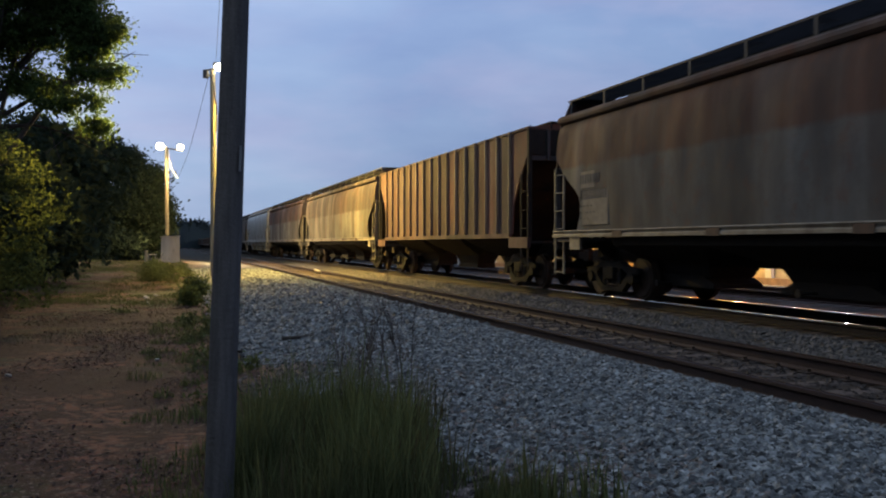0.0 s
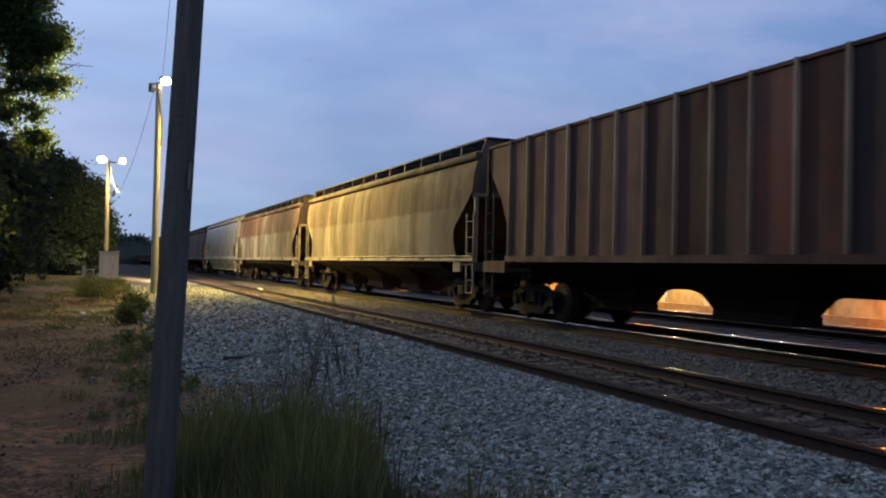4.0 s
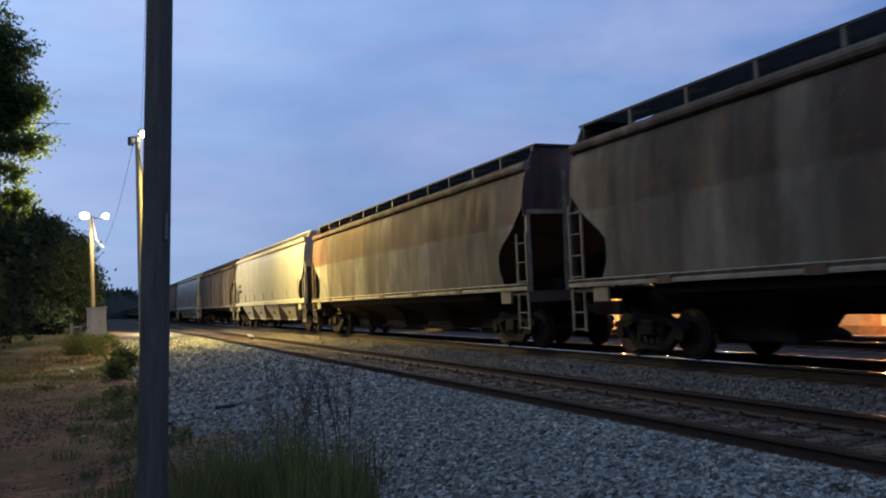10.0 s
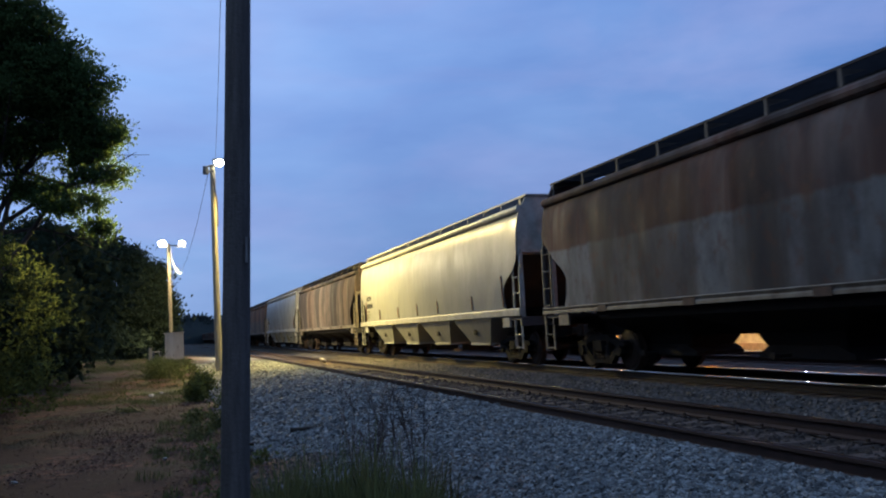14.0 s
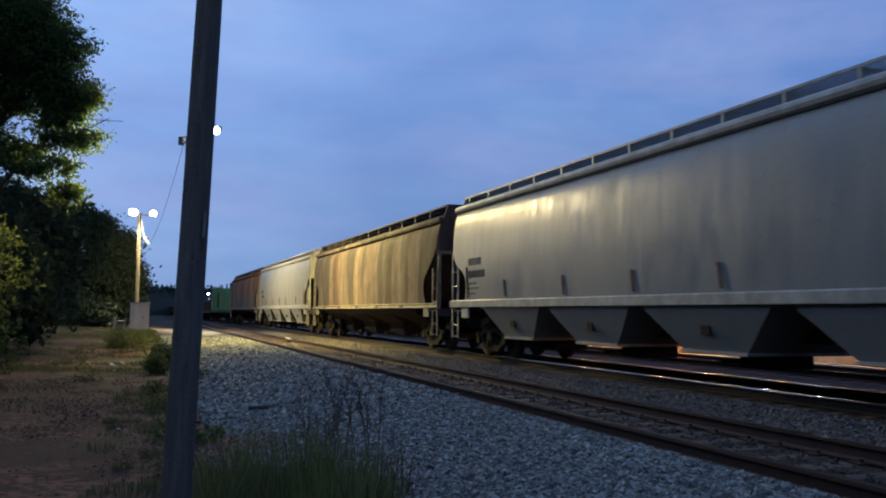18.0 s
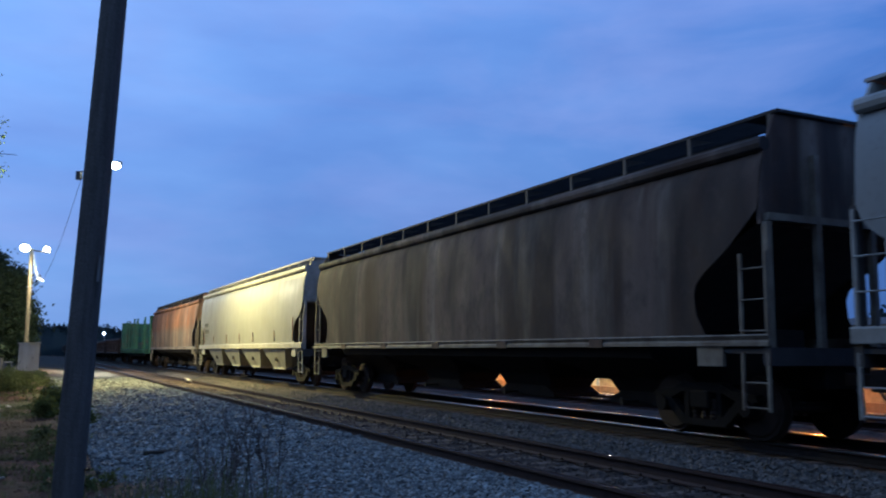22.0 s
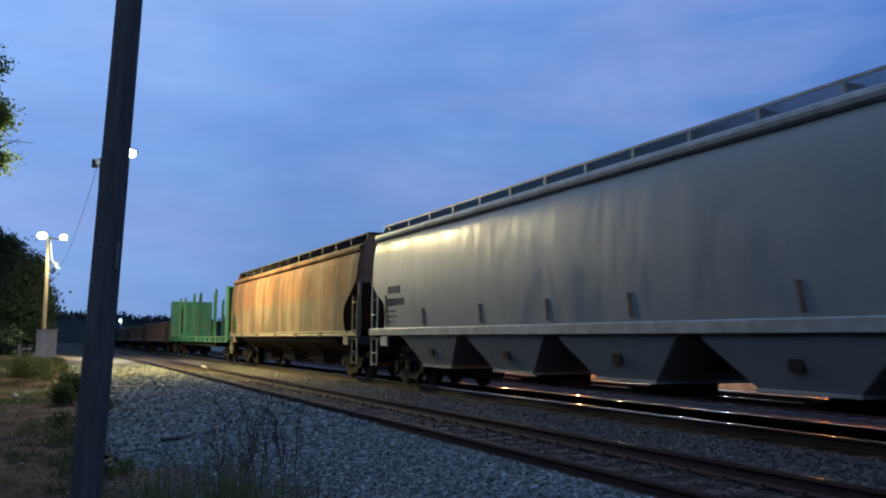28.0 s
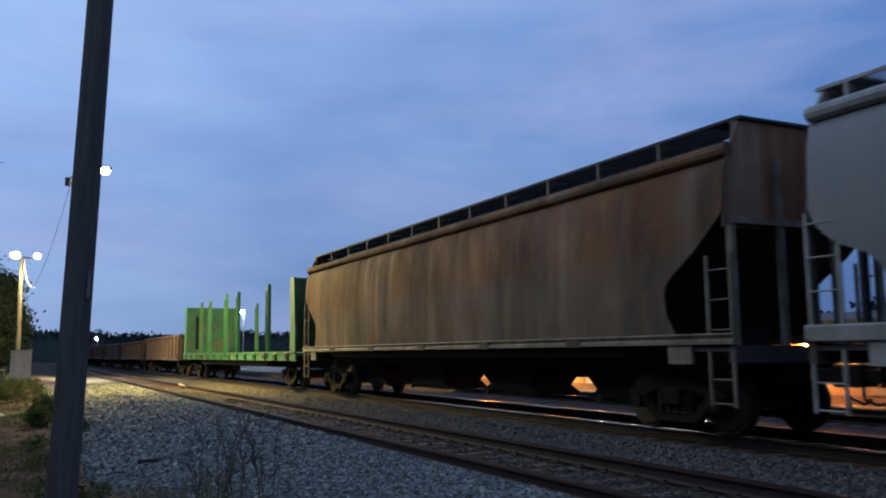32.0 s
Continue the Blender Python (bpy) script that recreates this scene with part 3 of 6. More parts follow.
# ---- the freight cars ----
def wheelset_mesh():
    bm = bmesh.new()
    rod(bm, (-1.0, 0, 0), (1.0, 0, 0), 0.085, n=10)
    for s in (-1, 1):
        for x0, x1, r0, r1 in ((0.69, 0.715, 0.485, 0.485), (0.715, 0.83, 0.455, 0.450)):
            rod(bm, (s * x0, 0, 0), (s * x1, 0, 0), r0, r1, n=28)
        rod(bm, (s * 0.83, 0, 0), (s * 0.86, 0, 0), 0.41, 0.38, n=28)
        rod(bm, (s * 0.86, 0, 0), (s * 0.92, 0, 0), 0.15, 0.13, n=12)
        for k in range(3):
            a = 2.094 * k
            box(bm, s * 0.985, s * 1.03, 0.09 * math.cos(a) - 0.02, 0.09 * math.cos(a) + 0.02, 0.09 * math.sin(a) - 0.02, 0.09 * math.sin(a) + 0.02)
    return finish(bm, "wheelset", RUSTY_STEEL)


def side_frame_mesh():
    bm = bmesh.new()
    top = [(-1.12, 0.56), (-1.06, 0.66), (-0.62, 0.70), (-0.40, 0.80), (0.40, 0.80), (0.62, 0.70), (1.06, 0.66), (1.12, 0.56)]
    prism(bm, top + [(0.72, 0.54), (0.42, 0.66), (-0.42, 0.66), (-0.72, 0.54)], "x", -0.08, 0.08)
    prism(bm, [(-0.95, 0.58), (-0.72, 0.58), (-0.36, 0.26), (0.36, 0.26), (0.72, 0.58), (0.95, 0.58), (0.46, 0.16), (-0.46, 0.16)], "x", -0.075, 0.075)
    for s in (-1, 1):
        box(bm, -0.07, 0.07, s * 0.34 - 0.05, s * 0.34 + 0.05, 0.25, 0.67)
        rod(bm, (-0.12, s * 0.89, 0.457), (0.12, s * 0.89, 0.457), 0.12, n=12)
        box(bm, -0.07, 0.07, s * 0.89 - 0.14, s * 0.89 + 0.14, 0.50, 0.62)
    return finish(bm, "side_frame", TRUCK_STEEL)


def spring_mesh():
    """One coil spring as a ridged column."""
    bm = bmesh.new()
    rings = []
    for k in range(11):
        r = 0.075 if k % 2 else 0.056
        rings.append([bm.verts.new((r * math.cos(a), r * math.sin(a), 0.26 + 0.03 * k)) for a in (2 * math.pi * i / 8 for i in range(8))])
    for a, b in zip(rings, rings[1:]):
        for i in range(8):
            bm.faces.new((a[i], a[(i + 1) % 8], b[(i + 1) % 8], b[i]))
    bm.faces.new(rings[0][::-1])
    bm.faces.new(rings[-1])
    return finish(bm, "spring", RUSTY_STEEL)


WHEELSET, SIDE_FRAME, SPRINGS = wheelset_mesh(), side_frame_mesh(), spring_mesh()
ROLLING = []   # every wheelset with its place on its car


def add_trucks(car, reach):
    """Two four-wheel trucks, at the given distance from the middle."""
    for s in (-1, 1):
        bm = bmesh.new()
        box(bm, -1.15, 1.15, -0.2, 0.2, 0.42, 0.68)
        bolster = part("truck_bolster", bm, TRUCK_STEEL, car, bevel=0.02)
        bolster.matrix_basis = pose(0, s * reach, 0)
        for side in (-1, 1):
            f = new("side_frame", SIDE_FRAME)
            f.parent, f.matrix_basis = car, pose(side * 1.0, s * reach, 0)
            tagged(f, "near-black cast steel truck side frame")
            for dy in (-0.19, 0.0, 0.19):
                k = new("spring", SPRINGS)
                k.parent = car
                k.matrix_basis = pose(side * 1.0, s * reach + dy, 0)
            bm = bmesh.new()
            box(bm, side * 0.52 - 0.03, side * 0.52 + 0.03, -0.55, 0.55, 0.42, 0.52)
            b = part("brake_beam", bm, RUSTY_STEEL, car)
            b.matrix_basis = pose(0, s * reach, 0)
        for dy in (-0.89, 0.89):
            w = new("wheelset", WHEELSET)
            w.parent = car
            w.matrix_basis = pose(0, s * reach + dy, 0.457)
            ROLLING.append((w, s * reach + dy))


def add_coupler(car, half, s, gap=0.66):
    bm = bmesh.new()
    box(bm, -0.10, 0.10, s * (half - 0.6) if s > 0 else -half - gap, s * half + (gap if s > 0 else 0.6), 0.80, 0.98)
    box(bm, -0.20, 0.18, min(s * (half + gap), s * (half + gap - 0.28)), max(s * (half + gap), s * (half + gap - 0.28)), 0.74, 1.04)
    part("coupler", bm, RUSTY_STEEL, car, bevel=0.015)
    bm = bmesh.new()
    pts = [Vector((0.35, s * (half + 0.02), 0.85)), Vector((0.33, s * (half + 0.25), 0.55)), Vector((0.28, s * (half + 0.5), 0.48)), Vector((0.22, s * (half + 0.66), 0.56))]
    for a, b in zip(pts, pts[1:]):
        rod(bm, a, b, 0.022, n=6)
    part("air_hose", bm, CABLE, car)


def add_ladder(car, x, y0, y1, z0, z1, material, step=0.42):
    """An upright ladder with round rungs, its stiles at y0 and y1."""
    bm = bmesh.new()
    for y in (y0, y1):
        box(bm, x - 0.02, x + 0.02, y - 0.022, y + 0.022, z0, z1)
    ladder = part("ladder", bm, material, car)
    rung = None
    z = z0 + 0.12
    while z < z1:
        if rung is None:
            bm = bmesh.new()
            rod(bm, (x - 0.03, y0, 0), (x - 0.03, y1, 0), 0.012, n=6)
            rung = part("rung", bm, material, ladder)
            rung.matrix_basis = pose(0, 0, z)
        else:
            again(rung, pose(0, 0, z))
        z += step


GRATING = surface("weathered_walkway_grating", (0.020, 0.021, 0.025), 0.7, 0.0, (0.012, 0.013, 0.015), 4.0, spec=0.2)
PALE_GRATING = surface("pale_walkway_grating", (0.13, 0.133, 0.145), 0.6, 0.1, (0.09, 0.092, 0.10), 4.0)
STRIP_RUST = surface("orange_rust_strip", (0.105, 0.048, 0.027), 0.85, 0.0, (0.060, 0.030, 0.020), 5.0)
PAD_RUST = surface("rust_brown_pad", (0.060, 0.030, 0.018), 0.85, 0.0, (0.030, 0.017, 0.012), 6.0)
CUT_OLD = ((1.44, 1.16), (1.6, 1.24), (1.8, 1.36), (2.1, 1.38), (2.3, 1.30), (2.5, 0.98), (2.7, 0.68), (3.05, 0.28), (3.2, 0.12))
CUT_NEW = ((1.44, 1.05), (1.7, 1.12), (2.0, 1.17), (2.2, 1.10), (2.35, 0.95), (2.5, 0.54), (2.7, 0.28), (2.9, 0.12))


def end_cut(z, half, cut):
    """How far the side sheet reaches towards the end at a height: full above, cut back in a curve over the end platform."""
    return half - float(np.interp(z, [c[0] for c in cut], [c[1] for c in cut]))


SIDE = [(1.44, 1.575), (1.6, 1.580), (1.78, 1.586), (1.95, 1.590), (2.1, 1.592), (2.25, 1.594), (2.4, 1.595), (2.55, 1.594), (2.7, 1.592), (2.88, 1.588), (3.05, 1.582), (3.18, 1.577), (3.3, 1.570), (3.55, 1.548), (3.75, 1.520), (3.90, 1.475), (4.00, 1.41)]


def covered_hopper(label, y, body, trim, under, length=19.75, bays=4, bay_paint=None, marks=None, fence=None, patches=(), rise=0.0, pitch=4.1):
    """A covered grain hopper: curved side sheets, cut-back ends with ladders, roof hatches and walkways, discharge bays, trucks."""
    car = thing("covered_hopper_car", label, "freight car", pose(MAIN, y, 0), group="cars of the passing train")
    half = length / 2
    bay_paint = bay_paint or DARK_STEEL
    deck = 4.44 + rise if rise else 4.55   # height of the roof walkway
    # side sheets
    cols = 26
    for s in (-1, 1):
        verts, faces = [], []
        for z, w in [(z if z < 1.5 else z + rise, w) for z, w in SIDE]:
            r = end_cut(z, half, CUT_NEW if rise else CUT_OLD)
            for i in range(cols + 1):
                u = i / cols
                verts.append((s * (w + (0.008 if i % 4 == 0 else 0)), -r + 2 * r * u, z))
        for j in range(len(SIDE) - 1):
            for i in range(cols):
                f = (j * (cols + 1) + i, j * (cols + 1) + i + 1, (j + 1) * (cols + 1) + i + 1, (j + 1) * (cols + 1) + i)
                faces.append(f if s > 0 else f[::-1])
        ob = new("side_sheet", raw_mesh("side_sheet", verts, faces, body, True))
        ob.parent = car
        solid = ob.modifiers.new("thickness", "SOLIDIFY")
        solid.thickness, solid.offset, solid.use_rim = 0.02, -1, False
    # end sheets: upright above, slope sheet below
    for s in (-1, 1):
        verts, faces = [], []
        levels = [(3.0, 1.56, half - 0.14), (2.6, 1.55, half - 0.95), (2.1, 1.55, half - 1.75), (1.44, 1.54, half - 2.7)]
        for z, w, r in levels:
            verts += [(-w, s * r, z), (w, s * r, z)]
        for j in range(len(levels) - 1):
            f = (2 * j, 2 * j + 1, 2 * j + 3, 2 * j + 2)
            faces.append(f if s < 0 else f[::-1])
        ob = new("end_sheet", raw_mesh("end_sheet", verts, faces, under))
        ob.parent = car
        bm = bmesh.new()
        prism(bm, [(-1.565, 2.97), (1.565, 2.97), (1.55, 3.5), (1.46, 3.98 + rise), (1.22, deck - 0.02), (-1.22, deck - 0.02), (-1.46, 3.98 + rise), (-1.55, 3.5)], "y", min(s * (half - 0.11), s * (half - 0.16)), max(s * (half - 0.11), s * (half - 0.16)))
        part("end_panel", bm, body if fence else trim, car)
        # end platform posts and braces
        bm = bmesh.new()
        for x in (-1.50, -0.55, 0.55, 1.50):
            box(bm, x - 0.045, x + 0.045, s * (half - 0.06) - 0.045, s * (half - 0.06) + 0.045, 1.30, 3.0 if abs(x) > 1 else 4.0)
        box(bm, -1.50, 1.50, s * (half - 0.06) - 0.05, s * (half - 0.06) + 0.05, 3.02, 3.12)
        part("end_frame", bm, trim if s < 0 else under, car)
        bm = bmesh.new()
        box(bm, -1.56, 1.56, min(s * half, s * (half - 1.0)), max(s * half, s * (half - 1.0)), 1.24, 1.30)
        box(bm, -1.58, 1.58, min(s * half, s * (half - 0.12)), max(s * half, s * (half - 0.12)), 1.08, 1.32)
        part("end_platform", bm, under, car)
        for x in (-1.56, 1.56):
            add_ladder(car, x, s * (half - 0.05), s * (half - 0.50), 1.42, 2.95 if s > 0 else 2.6, trim)
            bm = bmesh.new()
            for yy in (half - 0.05, half - 0.50):
                box(bm, x - 0.02, x + 0.02, s * yy - 0.02, s * yy + 0.02, 0.48, 1.25)
            for z in (0.52, 0.85):
                rod(bm, (x, s * (half - 0.05), z), (x, s * (half - 0.50), z), 0.014, n=6)
            part("sill_step", bm, trim, car)
            bm = bmesh.new()
            box(bm, x - 0.03, x + 0.03, min(s * (half - 0.85), s * (half - 1.35)), max(s * (half - 0.85), s * (half - 1.35)), 1.06, 1.34)
            part("jacking_pad", bm, trim, car)
        add_coupler(car, half, s)
    bm = bmesh.new()
    rod(bm, (0.6, half + 0.02, 2.0), (0.6, half + 0.08, 2.0), 0.28, n=16)
    part("brake_wheel", bm, DARK_STEEL, car)
    # side sills, eave rails
    for s in (-1, 1):
        bm = bmesh.new()
        sill = 0.02
        if rise:
            prism(bm, [(s * 1.55, 1.355), (s * 1.63, 1.355), (s * 1.635, 1.37), (s * 1.635, 1.53), (s * 1.615, 1.555), (s * 1.55, 1.555)], "y", -half, half)
        else:
            prism(bm, [(s * 1.55, 1.32 + sill), (s * 1.62, 1.32 + sill), (s * 1.62, 1.37 + sill), (s * 1.585, 1.40 + sill), (s * 1.62, 1.455 + sill), (s * 1.60, 1.475 + sill), (s * 1.55, 1.475 + sill)], "y", -half, half)
        sill_part = part("side_sill", bm, trim, car, "pale side sill")
        if not rise:
            pad = None
            for yy in (6.8, 3.57, 0.28, -2.87, -6.1):
                if pad is None:
                    bm = bmesh.new()
                    box(bm, min(s * 1.60, s * 1.628), max(s * 1.60, s * 1.628), -0.19, 0.19, 1.325, 1.46)
                    pad = part("jacking_pad", bm, PAD_RUST, sill_part, "rust-brown jacking pad")
                    pad.matrix_basis = pose(0, yy, 0)
                else:
                    again(pad, pose(0, yy, 0))
        bm = bmesh.new()
        prism(bm, [(s * (1.435 + 0.10 * math.cos(a)), 4.09 + rise + 0.105 * math.sin(a)) for a in (math.pi * i / 5 for i in range(10))], "y", -half + 0.1, half - 0.1)
        part("eave_rail", bm, trim if rise else body, car)
    # roof
    arc = [(-1.46, 4.06), (-1.15, 4.17), (-0.7, 4.26), (-0.32, 4.30), (0.32, 4.30), (0.7, 4.26), (1.15, 4.17), (1.46, 4.06), (1.46, 4.0), (-1.46, 4.0)]
    bm = bmesh.new()
    prism(bm, [(x, z + rise) for x, z in arc], "y", -half + 0.13, half - 0.13)
    part("roof", bm, body, car)
    bm = bmesh.new()
    box(bm, -0.32, 0.32, -half + 1.0, half - 1.0, 4.28 + rise, 4.46 + rise)
    trough = part("hatch_trough", bm, under, car)
    lid = None
    for k in range(8):
        yy = -half + 1.3 + k * (length - 2.6) / 8
        if lid is None:
            bm = bmesh.new()
            box(bm, -0.38, 0.38, 0.02, (length - 2.6) / 8 - 0.04, 4.44 + rise, 4.52 + rise if rise else 4.61)
            lid = part("hatch_cover", bm, under, car, bevel=0.01)
            lid.matrix_basis = pose(0, yy, 0)
        else:
            again(lid, pose(0, yy, 0))
    # walkways of open grating on both sides of the hatches, on posts
    for s in (-1, 1):
        bm = bmesh.new()
        box(bm, min(s * 1.20, s * 1.23), max(s * 1.20, s * 1.23), -half + 0.05, half - 0.05, deck, deck + 0.045)
        box(bm, min(s * 0.45, s * 0.48), max(s * 0.45, s * 0.48), -half + 0.05, half - 0.05, deck, deck + 0.045)
        walkway = part("running_board", bm, GRATING if fence else trim, car)
        verts, faces = [], []
        bars = [(min(s * 0.48, s * 1.20), max(s * 0.48, s * 1.20), -half + 0.06 + 0.05 * k, -half + 0.066 + 0.05 * k) for k in range(int((length - 0.12) / 0.05))]
        for x0, x1, y0, y1 in bars:
            base = len(verts)
            verts += [(x, yy, z + deck) for z in ((0.015, 0.040) if fence else (0.026, 0.040)) for x, yy in ((x0, y0), (x1, y0), (x1, y1), (x0, y1))]
            faces += [tuple(base + i for i in f) for f in ((3, 2, 1, 0), (4, 5, 6, 7), (0, 1, 5, 4), (1, 2, 6, 5), (2, 3, 7, 6), (3, 0, 4, 7))]
        g = new("grating", raw_mesh("grating", verts, faces, GRATING if fence else PALE_GRATING))
        g.parent = walkway
        first, step, count = (half - 0.50, 1.445, 14) if rise else (half - 0.20, 1.613, 13)
        post = None
        for k in range(count):
            yy = first - k * step if k < count - 1 else -first
            if post is None:
                bm = bmesh.new()
                box(bm, s * 1.21 - 0.02, s * 1.21 + 0.02, -0.035, 0.035, 4.14 + rise, deck)
                prism(bm, [(s * 1.19, deck), (s * 1.19, deck - 0.12), (s * 0.75, deck)], "y", -0.015, 0.015)
                post = part("walkway_post", bm, fence or trim, car)
                post.matrix_basis = pose(0, yy, 0)
            else:
                again(post, pose(0, yy, 0))
    for s in (-1, 1):
        bm = bmesh.new()
        box(bm, -1.23, 1.23, min(s * (half - 0.05), s * (half - 0.09)), max(s * (half - 0.05), s * (half - 0.09)), deck, deck + 0.045)
        end_walk = part("end_walkway", bm, GRATING if fence else trim, car)
        bm = bmesh.new()
        for k in range(12):
            box(bm, -1.19, 1.19, min(s * (half - 0.11 - 0.05 * k), s * (half - 0.145 - 0.05 * k)), max(s * (half - 0.11 - 0.05 * k), s * (half - 0.145 - 0.05 * k)), deck + 0.005, deck + 0.04)
        part("end_grating", bm, GRATING if fence else PALE_GRATING, end_walk)
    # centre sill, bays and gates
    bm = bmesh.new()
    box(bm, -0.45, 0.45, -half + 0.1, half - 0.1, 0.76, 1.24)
    # upper box added to block the lit depot wall showing through below the side sill
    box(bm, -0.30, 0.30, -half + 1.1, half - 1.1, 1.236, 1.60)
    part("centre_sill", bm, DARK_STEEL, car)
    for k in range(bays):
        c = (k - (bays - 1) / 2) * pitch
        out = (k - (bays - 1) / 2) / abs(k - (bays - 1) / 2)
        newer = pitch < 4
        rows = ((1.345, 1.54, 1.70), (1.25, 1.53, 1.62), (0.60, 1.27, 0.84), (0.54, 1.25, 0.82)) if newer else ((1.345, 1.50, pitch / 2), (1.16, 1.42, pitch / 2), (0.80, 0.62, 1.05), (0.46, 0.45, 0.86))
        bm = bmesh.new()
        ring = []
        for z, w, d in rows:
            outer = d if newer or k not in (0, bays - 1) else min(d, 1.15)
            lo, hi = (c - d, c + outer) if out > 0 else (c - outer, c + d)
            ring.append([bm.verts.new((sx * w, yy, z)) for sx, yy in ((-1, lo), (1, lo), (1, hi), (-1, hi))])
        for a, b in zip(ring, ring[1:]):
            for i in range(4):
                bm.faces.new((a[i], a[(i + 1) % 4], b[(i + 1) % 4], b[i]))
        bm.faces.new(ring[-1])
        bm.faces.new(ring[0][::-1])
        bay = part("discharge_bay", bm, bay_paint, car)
        if newer:
            bm = bmesh.new()
            box(bm, -1.30, 1.30, c - 0.86, c + 0.86, 0.55, 0.60)
            part("bay_rim", bm, trim, bay)
            bm = bmesh.new()
            box(bm, -1.45, -1.38, c - 0.12, c + 0.12, 0.86, 1.02)
            part("vibrator_bracket", bm, DARK_STEEL, bay)
        bm = bmesh.new()
        if newer:
            box(bm, -0.45, 0.45, c - 0.38, c + 0.38, 0.30, 0.52)
        else:
            prism(bm, [(c - 0.80, 0.56), (c + 0.80, 0.56), (c + 1.12, 0.42), (c + 1.12, 0.34), (c - 1.12, 0.34), (c - 1.12, 0.42)], "x", -0.55, 0.55)
        part("outlet_gate", bm, DARK_STEEL, bay)
        bm = bmesh.new()
        rod(bm, (-0.9, c + 0.3, 0.40), (0.9, c + 0.3, 0.40), 0.03, n=6)
        rod(bm, (-0.92, c + 0.3, 0.40), (-0.89, c + 0.3, 0.40), 0.07, n=8)
        part("gate_shaft", bm, DARK_STEEL, bay)
    for yy, z0, z1, wide, lean in patches:
        bm = bmesh.new()
        prism(bm, [(yy, z0), (yy + wide, z0), (yy + wide + lean, z1), (yy + lean, z1)], "x", -1.622, -1.60)
        part("rust_streak_plate", bm, STRIP_RUST, car, "rust-red reinforcing strip")
    if marks:
        lettering(car, half, marks)
    add_trucks(car, half - 1.85)
    return car


def lettering(car, half, material):
    """Owner's mark and number near the rear end as plain painted bars, with smaller lines below."""
    y0 = half - 1.42
    if material is MARK_DARK:
        for back, wide, z0, z1 in ((0.02, 0.62, 2.42, 2.78), (0.10, 1.15, 1.60, 2.36)):
            bm = bmesh.new()
            box(bm, -1.604, -1.590, y0 - back - wide, y0 - back, z0, z1)
            part("stencil_panel", bm, MARK_PANEL, car, "paler patch of cleaned paint under the stencil", bevel=0.004)
    for z, tall, n, step in ((2.51, 0.20, 4, 0.235), (2.17, 0.20, 6, 0.205), (2.00, 0.045, 4, 0.17), (1.86, 0.04, 5, 0.16), (1.72, 0.04, 3, 0.18)):
        bm = bmesh.new()
        box(bm, -1.612, -1.590, -0.16 * step, 0, 0, tall)
        if tall > 0.1:
            box(bm, -1.612, -1.590, -0.66 * step, -0.48 * step, 0, tall)
        mark = part("mark", bm, material, car, "faded stencilled bar")
        mark.matrix_basis = pose(0, y0, z)
        for k in range(1, n):
            again(mark, pose(0, y0 - k * step, z))


